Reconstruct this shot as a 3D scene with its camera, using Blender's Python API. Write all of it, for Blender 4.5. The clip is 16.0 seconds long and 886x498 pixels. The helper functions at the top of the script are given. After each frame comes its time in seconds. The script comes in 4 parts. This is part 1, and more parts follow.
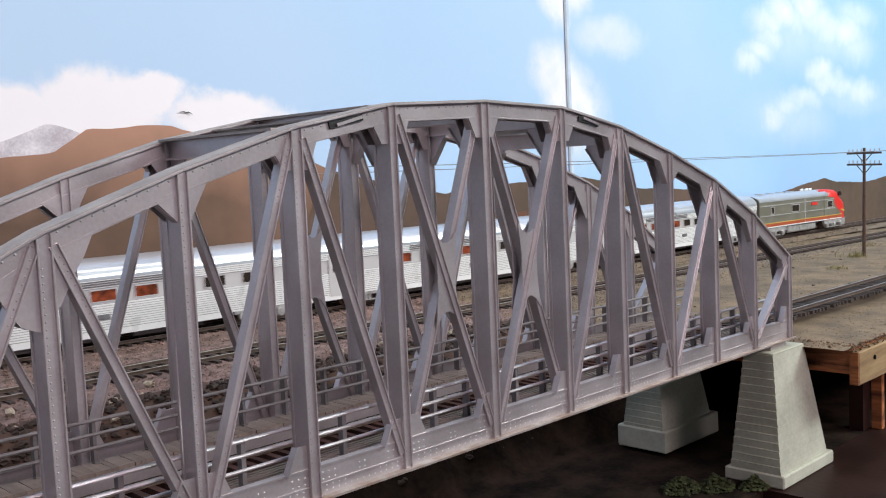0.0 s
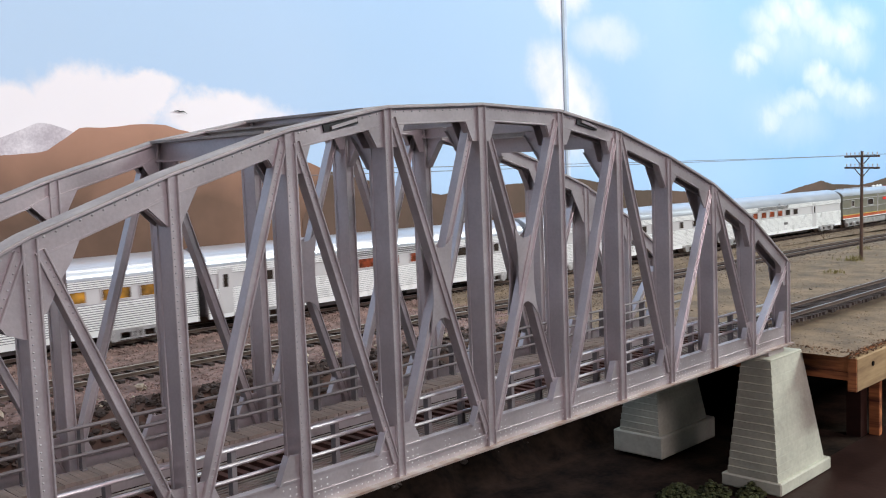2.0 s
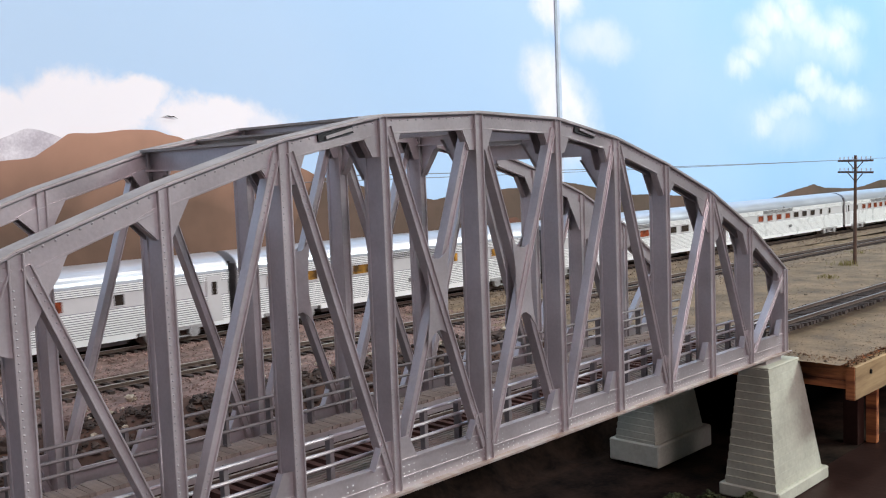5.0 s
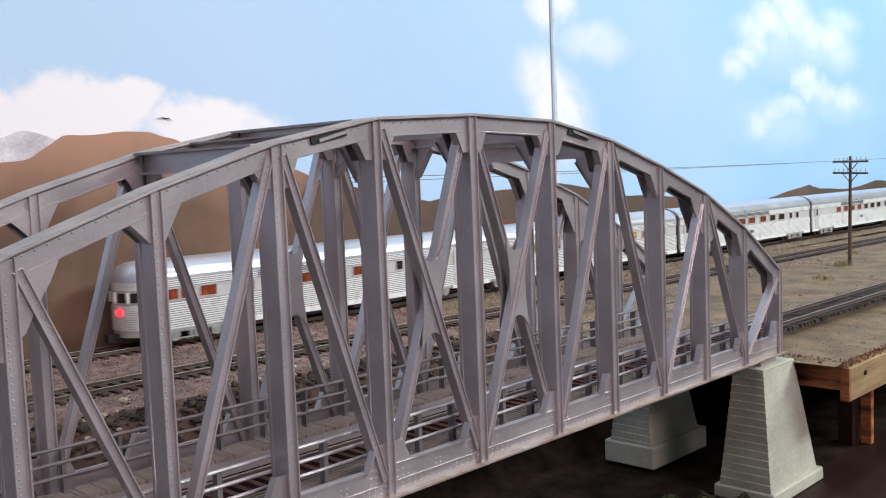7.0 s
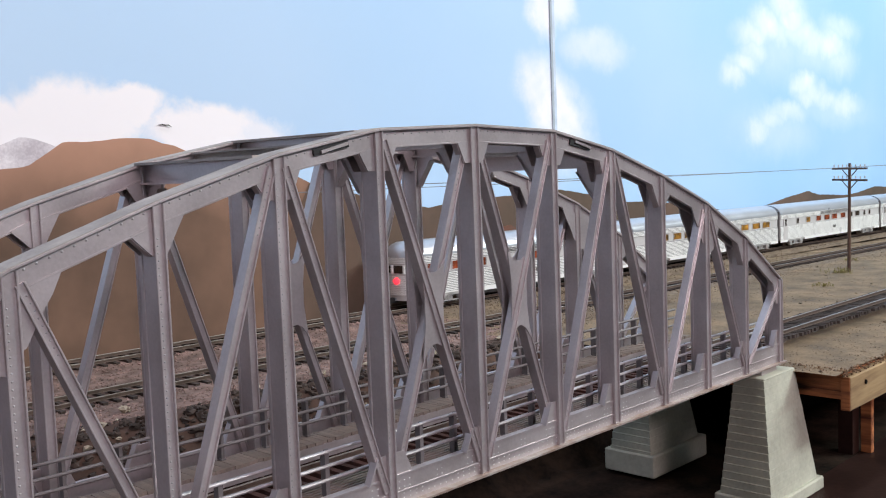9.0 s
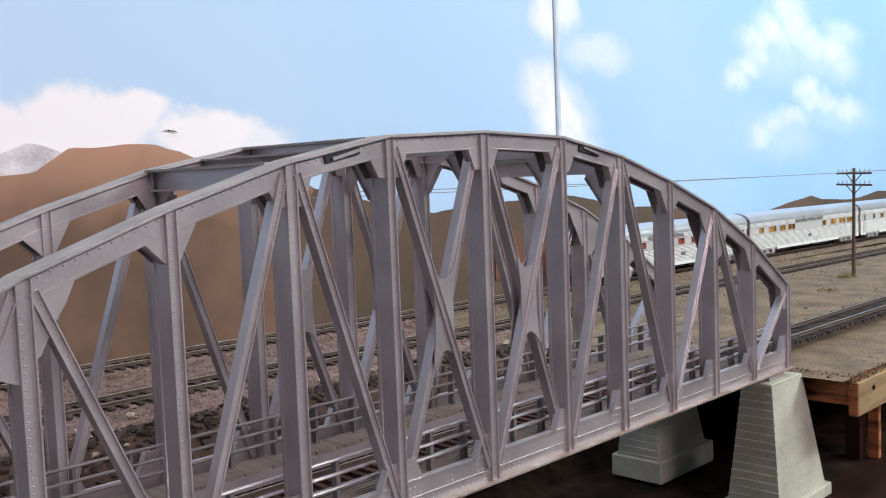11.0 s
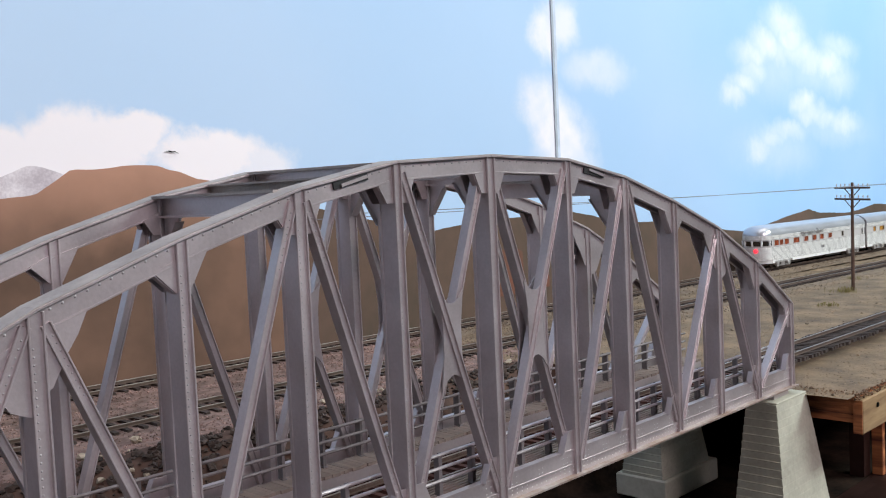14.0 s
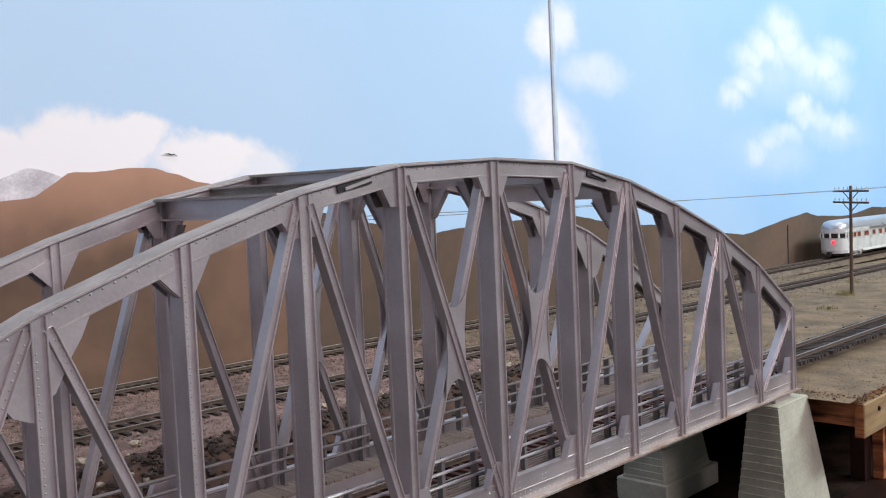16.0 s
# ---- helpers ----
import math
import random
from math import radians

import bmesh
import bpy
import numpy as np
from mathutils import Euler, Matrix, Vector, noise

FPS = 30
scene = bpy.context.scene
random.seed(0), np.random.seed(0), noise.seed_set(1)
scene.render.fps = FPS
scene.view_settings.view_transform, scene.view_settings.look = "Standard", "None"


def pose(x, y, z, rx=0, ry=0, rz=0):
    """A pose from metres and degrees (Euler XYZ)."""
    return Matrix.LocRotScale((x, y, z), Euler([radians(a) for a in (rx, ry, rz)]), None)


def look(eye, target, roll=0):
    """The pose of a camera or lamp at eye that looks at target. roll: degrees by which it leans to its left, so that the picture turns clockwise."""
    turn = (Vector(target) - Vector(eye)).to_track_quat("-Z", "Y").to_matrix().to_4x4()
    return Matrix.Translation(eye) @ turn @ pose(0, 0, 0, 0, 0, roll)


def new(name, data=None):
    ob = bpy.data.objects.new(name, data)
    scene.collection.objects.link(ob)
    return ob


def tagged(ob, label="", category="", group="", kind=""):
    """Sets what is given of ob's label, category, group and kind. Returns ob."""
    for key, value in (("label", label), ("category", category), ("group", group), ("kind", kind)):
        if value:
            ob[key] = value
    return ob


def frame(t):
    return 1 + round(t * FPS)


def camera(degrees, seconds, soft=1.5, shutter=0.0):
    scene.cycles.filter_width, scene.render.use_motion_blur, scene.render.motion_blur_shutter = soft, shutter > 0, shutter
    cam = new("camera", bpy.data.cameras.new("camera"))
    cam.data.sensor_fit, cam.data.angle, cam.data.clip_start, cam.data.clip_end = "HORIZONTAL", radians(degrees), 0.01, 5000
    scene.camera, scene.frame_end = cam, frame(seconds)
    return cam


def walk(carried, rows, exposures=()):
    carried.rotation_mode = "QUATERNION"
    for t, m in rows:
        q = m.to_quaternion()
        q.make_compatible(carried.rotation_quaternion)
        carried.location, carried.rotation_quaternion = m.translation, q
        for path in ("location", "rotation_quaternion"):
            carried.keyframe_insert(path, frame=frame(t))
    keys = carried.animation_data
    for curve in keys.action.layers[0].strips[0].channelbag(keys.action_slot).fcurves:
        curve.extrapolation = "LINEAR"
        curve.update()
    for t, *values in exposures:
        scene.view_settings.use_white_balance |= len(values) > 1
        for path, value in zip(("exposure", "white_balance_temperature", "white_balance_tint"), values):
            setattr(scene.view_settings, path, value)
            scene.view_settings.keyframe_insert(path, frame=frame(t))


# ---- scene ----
cam = camera(49.4, 16.0, soft=1.1, shutter=0.5)
walk(cam, [
    (0, look((-0.2383, -0.2169, 0.0928), (0.1129, 0.1366, 0.0512), -2.57)),
    (0.5, look((-0.2370, -0.2169, 0.0936), (0.1137, 0.1369, 0.0512), -2.55)),
    (1, look((-0.2358, -0.2162, 0.0936), (0.1153, 0.1373, 0.0511), -2.48)),
    (1.5, look((-0.2350, -0.2148, 0.0944), (0.1166, 0.1381, 0.0515), -2.37)),
    (2, look((-0.2348, -0.2136, 0.0944), (0.1178, 0.1383, 0.0521), -2.19)),
    (2.5, look((-0.2339, -0.2127, 0.0950), (0.1191, 0.1389, 0.0528), -2.28)),
    (3, look((-0.2334, -0.2128, 0.0951), (0.1208, 0.1376, 0.0531), -2.16)),
    (3.5, look((-0.2337, -0.2122, 0.0963), (0.1211, 0.1375, 0.0547), -2.06)),
    (4, look((-0.2320, -0.2101, 0.0962), (0.1233, 0.1392, 0.0548), -2.22)),
    (6.5, look((-0.2315, -0.2077, 0.0979), (0.1256, 0.1397, 0.0564), -2.15)),
    (7, look((-0.2310, -0.2086, 0.0974), (0.1264, 0.1386, 0.0562), -2.27)),
    (7.5, look((-0.2317, -0.2081, 0.0980), (0.1258, 0.1390, 0.0570), -2.28)),
    (8, look((-0.2321, -0.2077, 0.0984), (0.1255, 0.1394, 0.0580), -2.29)),
    (8.5, look((-0.2315, -0.2081, 0.0995), (0.1264, 0.1387, 0.0596), -2.23)),
    (9, look((-0.2312, -0.2073, 0.0996), (0.1271, 0.1393, 0.0603), -2.15)),
    (11.5, look((-0.2331, -0.2045, 0.1011), (0.1251, 0.1426, 0.0654), -2.27)),
    (12, look((-0.2329, -0.2037, 0.1022), (0.1262, 0.1426, 0.0679), -2.34)),
    (12.5, look((-0.2341, -0.2029, 0.1025), (0.1251, 0.1433, 0.0691), -2.35)),
    (13, look((-0.2347, -0.2028, 0.1030), (0.1246, 0.1435, 0.0711), -2.51)),
    (13.5, look((-0.2351, -0.2029, 0.1035), (0.1247, 0.1430, 0.0725), -2.52)),
    (14, look((-0.2352, -0.2026, 0.1038), (0.1248, 0.1432, 0.0738), -2.59)),
    (14.5, look((-0.2337, -0.2021, 0.1041), (0.1270, 0.1428, 0.0745), -2.51)),
    (15, look((-0.2337, -0.2013, 0.1032), (0.1273, 0.1434, 0.0740), -2.56)),
    (15.5, look((-0.2344, -0.2004, 0.1040), (0.1269, 0.1440, 0.0748), -2.54)),
    (16, look((-0.2356, -0.1998, 0.1041), (0.1259, 0.1445, 0.0754), -2.54)),
], exposures=((0, -0.24), (12.6, -0.24), (14.2, -0.3), (16, -0.3)))

# ---- light: unseen area lamps added over and before the layout ----
world = bpy.data.worlds.new("room_air")
world.use_nodes = True
world.node_tree.nodes["Background"].inputs[0].default_value = (0.75, 0.82, 1.0, 1)
world.node_tree.nodes["Background"].inputs[1].default_value = 0.25
scene.world = world


def unseen_lamp(name, x, y, z, sx, sy, watts, colour, target):
    data = bpy.data.lights.new(name, "AREA")
    data.shape, data.size, data.size_y, data.energy, data.color = "RECTANGLE", sx, sy, watts, colour
    ob = new(name, data)
    ob.matrix_world = look((x, y, z), target)
    return ob


# assumed lamps: left set low for front faces, tints differ left to right
unseen_lamp("unseen_lamp_left", -0.15, -1.58, 0.9, 1.0, 0.25, 20, (1.0, 0.82, 0.86), (0.1, 0.15, 0.0))
unseen_lamp("unseen_lamp_right", 1.5, -1.1, 1.12, 1.1, 0.25, 46, (0.88, 1.0, 0.97), (0.9, 0.2, 0.0))
unseen_lamp("unseen_lamp_back", 0.6, -0.1, 1.35, 2.6, 0.2, 10, (1.0, 0.93, 0.88), (0.6, 0.2, 0.0))

# ---- materials ----
MM = 0.001


def mat(name, colour, rough=0.6, metal=0.0, vary=0.25, scale=60.0, bump=0.15, fine=900.0, colour2=None, spec=0.4, island=0.0, obj=0.0, mid=0.5, stretch=None):
    """Procedural surface: two scales of noise drive colour and relief."""
    m = bpy.data.materials.new(name)
    m.use_nodes = True
    nt = m.node_tree
    b = nt.nodes["Principled BSDF"]
    b.inputs["Roughness"].default_value, b.inputs["Metallic"].default_value = rough, metal
    b.inputs["Specular IOR Level"].default_value = spec
    where = nt.nodes.new("ShaderNodeTexCoord").outputs["Object"]
    if stretch:
        mp = nt.nodes.new("ShaderNodeMapping")
        mp.inputs["Scale"].default_value = stretch
        nt.links.new(where, mp.inputs["Vector"])
        where = mp.outputs["Vector"]

    def noise_at(s, detail):
        n = nt.nodes.new("ShaderNodeTexNoise")
        n.inputs["Scale"].default_value, n.inputs["Detail"].default_value = s, detail
        nt.links.new(where, n.inputs["Vector"])
        return n
    n1, n2 = noise_at(scale, 5), noise_at(fine, 3)
    add = nt.nodes.new("ShaderNodeMath")
    add.operation = "MULTIPLY_ADD"
    nt.links.new(n2.outputs["Fac"], add.inputs[0])
    add.inputs[1].default_value = 0.4
    nt.links.new(n1.outputs["Fac"], add.inputs[2])
    ramp = nt.nodes.new("ShaderNodeValToRGB")
    c2 = colour2 or tuple(c * (1 - vary) for c in colour)
    ramp.color_ramp.elements[0].position, ramp.color_ramp.elements[1].position = mid, mid + 0.4
    ramp.color_ramp.elements[0].color, ramp.color_ramp.elements[1].color = (*c2, 1), (*colour, 1)
    nt.links.new(add.outputs[0], ramp.inputs["Fac"])
    out = ramp.outputs["Color"]
    for amount, node, socket in ((island, "ShaderNodeNewGeometry", "Random Per Island"), (obj, "ShaderNodeObjectInfo", "Random")):
        if amount:
            src = nt.nodes.new(node)
            mr = nt.nodes.new("ShaderNodeMapRange")
            mr.inputs["To Min"].default_value, mr.inputs["To Max"].default_value = 1 - amount, 1 + amount
            nt.links.new(src.outputs[socket], mr.inputs["Value"])
            mul = nt.nodes.new("ShaderNodeVectorMath")
            mul.operation = "SCALE"
            nt.links.new(out, mul.inputs[0])
            nt.links.new(mr.outputs[0], mul.inputs["Scale"])
            out = mul.outputs[0]
    nt.links.new(out, b.inputs["Base Color"])
    rr = nt.nodes.new("ShaderNodeMapRange")
    rr.inputs["To Min"].default_value, rr.inputs["To Max"].default_value = max(0.02, rough - 0.12), min(1, rough + 0.12)
    nt.links.new(n1.outputs["Fac"], rr.inputs["Value"])
    nt.links.new(rr.outputs[0], b.inputs["Roughness"])
    if bump:
        bp = nt.nodes.new("ShaderNodeBump")
        bp.inputs["Strength"].default_value, bp.inputs["Distance"].default_value = bump, 0.0006
        nt.links.new(add.outputs[0], bp.inputs["Height"])
        nt.links.new(bp.outputs[0], b.inputs["Normal"])
    return m


def sprayed(m, low, high, colour):
    """A second coat of paint sprayed on above a height, fading in between low and high metres."""
    nt = m.node_tree
    b = nt.nodes["Principled BSDF"]
    under = b.inputs["Base Color"].links[0].from_socket
    tc, sep, mr, mx = (nt.nodes.new(k) for k in ("ShaderNodeTexCoord", "ShaderNodeSeparateXYZ", "ShaderNodeMapRange", "ShaderNodeMix"))
    mx.data_type = "RGBA"
    nz = nt.nodes.new("ShaderNodeTexNoise")
    nz.inputs["Scale"].default_value, nz.inputs["Detail"].default_value = 35, 5
    nt.links.new(tc.outputs["Object"], nz.inputs["Vector"])
    nt.links.new(tc.outputs["Object"], sep.inputs[0])
    add = nt.nodes.new("ShaderNodeMath")
    add.operation = "MULTIPLY_ADD"
    nt.links.new(nz.outputs["Fac"], add.inputs[0])
    add.inputs[1].default_value = 0.03
    nt.links.new(sep.outputs["Z"], add.inputs[2])
    mr.inputs["From Min"].default_value, mr.inputs["From Max"].default_value = low + 0.015, high + 0.015
    nt.links.new(add.outputs[0], mr.inputs["Value"])
    nt.links.new(mr.outputs[0], mx.inputs["Factor"])
    nt.links.new(under, mx.inputs["A"])
    mx.inputs["B"].default_value = (*colour, 1)
    nt.links.new(mx.outputs["Result"], b.inputs["Base Color"])
    return m


def glow(name, colour, strength):
    m = mat(name, colour, 0.4, vary=0.1)
    b = m.node_tree.nodes["Principled BSDF"]
    b.inputs["Emission Color"].default_value, b.inputs["Emission Strength"].default_value = (*colour, 1), strength
    return m


STEEL = mat("silver_grey_bridge_paint", (0.60, 0.54, 0.555), 0.36, 0.6, 0.35, 55, 0.2, 900, colour2=(0.47, 0.42, 0.43))
RAILING = mat("dull_grey_railing_paint", (0.24, 0.215, 0.22), 0.6, 0.3, 0.3, 120, 0.1, 900)
STEEL_DUSTY = mat("dusty_grey_paint", (0.46, 0.42, 0.40), 0.75, 0.0, 0.3, 90, 0.2, 900, colour2=(0.31, 0.28, 0.27))
STEEL_WORN = mat("worn_rusty_grey_paint", (0.46, 0.42, 0.41), 0.5, 0.3, 0.4, 70, 0.4, 420, colour2=(0.27, 0.17, 0.125), mid=0.5)
RIVET = mat("rivet_heads", (0.82, 0.8, 0.81), 0.25, 0.0, 0.15, 200, 0.05)
RIVET_DULL = mat("painted_rivet_heads", (0.49, 0.47, 0.48), 0.28, 0.0, 0.2, 200, 0.05)
PLANK = mat("weathered_planks", (0.26, 0.205, 0.18), 0.85, 0, 0.35, 150, 0.3, 1500, obj=0.15)
TIE = mat("dark_red_brown_ties", (0.082, 0.033, 0.026), 0.85, 0, 0.4, 200, 0.3, 1200, obj=0.3)
TIE_GREY = mat("weathered_grey_ties", (0.075, 0.053, 0.046), 0.9, 0, 0.4, 200, 0.3, 1200, obj=0.3)
RAIL = mat("rusty_rail", (0.20, 0.145, 0.12), 0.45, 0.5, 0.4, 200, 0.2, 900)
RAIL_TOP = mat("polished_rail", (0.42, 0.38, 0.35), 0.42, 0.8, 0.2, 200, 0.1, 900)
BALLAST = mat("pinkish_gravel", (0.35, 0.228, 0.20), 0.95, 0, 0.5, 120, 1.0, 420, colour2=(0.14, 0.092, 0.08), island=0.35)
EARTH = mat("dry_tan_earth", (0.25, 0.175, 0.11), 0.97, 0, 0.45, 45, 1.0, 480, colour2=(0.10, 0.072, 0.047))
SLOPE = mat("red_brown_earth", (0.11, 0.06, 0.043), 0.97, 0, 0.5, 40, 0.9, 380, colour2=(0.06, 0.035, 0.028))
BALLAST_TAN = mat("tan_gravel", (0.235, 0.175, 0.125), 0.95, 0, 0.5, 120, 1.0, 420, colour2=(0.13, 0.096, 0.07), island=0.2)
ROCK = mat("dark_lava_rocks", (0.085, 0.06, 0.05), 0.95, 0, 0.5, 200, 0.8, 900, island=0.45)
ROCK_PALE = mat("pale_stones", (0.55, 0.46, 0.36), 0.95, 0, 0.35, 200, 0.5, 900, island=0.2)
STONE = mat("cast_plaster_pier", (0.52, 0.52, 0.43), 0.9, 0, 0.3, 45, 0.5, 500, colour2=(0.36, 0.35, 0.29))
WOOD = mat("raw_lumber", (0.42, 0.29, 0.15), 0.75, 0, 0.5, 130, 0.4, 700, colour2=(0.20, 0.12, 0.06), stretch=(0.1, 1, 1))
PLY = mat("orange_plywood_edge", (0.58, 0.21, 0.075), 0.8, 0, 0.6, 160, 0.8, 700, colour2=(0.09, 0.025, 0.012), stretch=(1, 0.1, 1))
DARK_BOARD = mat("dark_red_brown_board", (0.03, 0.0125, 0.01), 0.5, 0, 0.5, 30, 0.4, 300, spec=0.2)
# soil made near black: the shade under the bridge is in its colour
SHADE_SOIL = mat("gorge_shade_soil", (0.035, 0.022, 0.016), 0.97, 0, 0.5, 60, 0.8, 400, colour2=(0.008, 0.006, 0.005), spec=0.05)
DARK = mat("shade_and_mark_black", (0.012, 0.011, 0.01), 0.95, 0, 0.4, 60, 0.3, spec=0.05)
LEAF = mat("green_foliage_foam", (0.048, 0.056, 0.018), 0.95, 0, 0.5, 200, 0.5, 900, island=0.4)
LEAF_DRY = mat("dry_grass", (0.26, 0.22, 0.08), 0.9, 0, 0.4, 200, 0.3)
EARTH_LUMP = mat("tan_dirt", (0.25, 0.18, 0.12), 0.97, 0, 0.4, 110, 0.6, 700, colour2=(0.13, 0.10, 0.07), island=0.45)
PLY_CRUMB = mat("orange_brown_crumbs", (0.23, 0.14, 0.085), 0.95, 0, 0.5, 110, 0.5, 700, island=0.4)
POLE = mat("brown_pole_wood", (0.12, 0.07, 0.05), 0.8, 0, 0.4, 200, 0.3, 1200)
WIRE = mat("grey_wire", (0.20, 0.21, 0.24), 0.6, 0.3, 0.1)
GLASS_INS = mat("pale_insulators", (0.6, 0.6, 0.58), 0.3)
HILL = mat("painted_brown_hills", (0.20, 0.118, 0.082), 0.95, 0, 0.25, 9, 0.05, 60, colour2=(0.105, 0.065, 0.046))
sprayed(HILL, 0.075, 0.125, (0.45, 0.25, 0.175))
HILL_FAR = mat("painted_dark_hills", (0.14, 0.088, 0.066), 0.95, 0, 0.3, 9, 0.05, 80, colour2=(0.085, 0.062, 0.045))
SNOW = mat("painted_snow_peaks", (0.84, 0.80, 0.84), 0.95, 0, 0.3, 60, 0.05, 700, colour2=(0.50, 0.45, 0.50))
SILVER = mat("stainless_steel", (0.92, 0.92, 0.92), 0.3, 0.12, 0.06, 60, 0.03, 500)
SILVER_ROOF = mat("silver_roof_paint", (0.60, 0.62, 0.68), 0.32, 0.55, 0.1, 40, 0.03, 500)
BAND = mat("plain_silver_band", (0.64, 0.62, 0.63), 0.42, 0.2, 0.1, 40, 0.03, 500)
# groove shade as plain greys; the second is paler, for three of the cars
GROOVE = mat("groove_shade_grey", (0.27, 0.26, 0.28), 0.4, 0.4, 0.1, 40, 0.03, 500)
GROOVE_FINE = mat("pale_groove_shade", (0.42, 0.41, 0.43), 0.4, 0.3, 0.1, 40, 0.03, 500)
UNDER = mat("grey_underframe", (0.25, 0.24, 0.25), 0.5, 0.5, 0.4, 200, 0.2)
TRUCK = mat("silver_truck_frame", (0.74, 0.73, 0.74), 0.32, 0.6, 0.35, 200, 0.2)
BLACK = mat("black_rubber", (0.02, 0.02, 0.022), 0.7)
RED = mat("scarlet_paint", (0.75, 0.035, 0.03), 0.4, 0, 0.1, 60, 0.03)
YELLOW = mat("yellow_stripe", (0.62, 0.43, 0.10), 0.45)
RUST = mat("orange_red_stripe", (0.45, 0.10, 0.045), 0.45)
LOCO = mat("weathered_loco_side", (0.31, 0.295, 0.24), 0.4, 0.45, 0.25, 60, 0.05)
PANE_DARK = mat("dark_window_pane", (0.035, 0.025, 0.02), 0.12, 0, 0.3, spec=0.7)
PANE_ORANGE = mat("window_with_orange_interior", (0.36, 0.075, 0.03), 0.2, 0, 0.75, 260, 0.0, 120, colour2=(0.06, 0.02, 0.012))
PANE_AMBER = mat("window_with_amber_interior", (0.70, 0.34, 0.05), 0.2, 0, 0.6, 130, 0.0, 120, colour2=(0.07, 0.04, 0.018), mid=0.58)
GREY_WALL = mat("unseen_shell_grey", (0.36, 0.35, 0.35), 0.9, 0, 0.1, 3, 0.05)
TAIL = glow("red_tail_lamp", (1.0, 0.03, 0.05), 2.4)


def sky_paint():
    """Painted sky: blue with soft-edged sprayed clouds at fixed places on the board."""
    m = bpy.data.materials.new("painted_sky")
    m.use_nodes = True
    nt = m.node_tree
    L = nt.links.new
    b = nt.nodes["Principled BSDF"]
    b.inputs["Roughness"].default_value = 0.8
    b.inputs["Specular IOR Level"].default_value = 0.15
    tc = nt.nodes.new("ShaderNodeTexCoord")
    nz = nt.nodes.new("ShaderNodeTexNoise")
    nz.inputs["Scale"].default_value, nz.inputs["Detail"].default_value, nz.inputs["Roughness"].default_value = 26, 6, 0.62
    L(tc.outputs["Object"], nz.inputs["Vector"])
    wob = nt.nodes.new("ShaderNodeVectorMath")
    wob.operation = "MULTIPLY_ADD"
    L(nz.outputs["Color"], wob.inputs[0])
    wob.inputs[1].default_value = (0.05, 0, 0.034)
    L(tc.outputs["Object"], wob.inputs[2])

    def math_node(op, a, c=None):
        n = nt.nodes.new("ShaderNodeMath")
        n.operation = op
        for i, v in enumerate((a, c)):
            if v is None:
                continue
            if isinstance(v, (int, float)):
                n.inputs[i].default_value = v
            else:
                L(v, n.inputs[i])
        return n.outputs[0]
    total = None
    for cx, cz, rx, rz, soft, amount in CLOUDS:
        mp = nt.nodes.new("ShaderNodeVectorMath")
        mp.operation = "SUBTRACT"
        L(wob.outputs[0], mp.inputs[0])
        mp.inputs[1].default_value = (cx * MM + 0.025, 0, cz * MM + 0.017)
        sc = nt.nodes.new("ShaderNodeVectorMath")
        sc.operation = "MULTIPLY"
        L(mp.outputs[0], sc.inputs[0])
        sc.inputs[1].default_value = (1 / (rx * MM), 0, 1 / (rz * MM))
        ln = nt.nodes.new("ShaderNodeVectorMath")
        ln.operation = "LENGTH"
        L(sc.outputs[0], ln.inputs[0])
        mr = nt.nodes.new("ShaderNodeMapRange")
        mr.interpolation_type = "SMOOTHSTEP"
        mr.inputs["From Min"].default_value, mr.inputs["From Max"].default_value = 1.0 + soft, 1.0 - soft
        mr.inputs["To Max"].default_value = amount
        L(ln.outputs["Value"], mr.inputs["Value"])
        total = mr.outputs[0] if total is None else math_node("MAXIMUM", total, mr.outputs[0])
    wisp = nt.nodes.new("ShaderNodeTexNoise")
    wisp.inputs["Scale"].default_value, wisp.inputs["Detail"].default_value, wisp.inputs["Roughness"].default_value = 34, 6, 0.6
    L(tc.outputs["Object"], wisp.inputs["Vector"])
    thin = nt.nodes.new("ShaderNodeMapRange")
    thin.inputs["From Min"].default_value, thin.inputs["From Max"].default_value = 0.38, 0.62
    thin.inputs["To Min"].default_value = 0.78
    L(wisp.outputs["Fac"], thin.inputs["Value"])
    sep0 = nt.nodes.new("ShaderNodeSeparateXYZ")
    L(tc.outputs["Object"], sep0.inputs[0])
    solid = nt.nodes.new("ShaderNodeMapRange")
    solid.inputs["From Min"].default_value, solid.inputs["From Max"].default_value = 0.45, 0.2
    L(sep0.outputs["X"], solid.inputs["Value"])
    total = math_node("MULTIPLY", total, math_node("MAXIMUM", thin.outputs[0], solid.outputs[0]))
    grad = nt.nodes.new("ShaderNodeValToRGB")
    sep = nt.nodes.new("ShaderNodeSeparateXYZ")
    L(tc.outputs["Object"], sep.inputs[0])
    g = nt.nodes.new("ShaderNodeMapRange")
    g.inputs["From Min"].default_value, g.inputs["From Max"].default_value = -0.1, 1.2
    L(sep.outputs["X"], g.inputs["Value"])
    L(g.outputs[0], grad.inputs["Fac"])
    grad.color_ramp.elements[0].color, grad.color_ramp.elements[1].color = (0.475, 0.675, 0.91, 1), (0.262, 0.49, 0.81, 1)
    big = nt.nodes.new("ShaderNodeTexNoise")
    big.inputs["Scale"].default_value = 5
    L(tc.outputs["Object"], big.inputs["Vector"])
    hz = nt.nodes.new("ShaderNodeMix")
    hz.data_type = "RGBA"
    L(math_node("MULTIPLY", big.outputs["Fac"], 0.3), hz.inputs["Factor"])
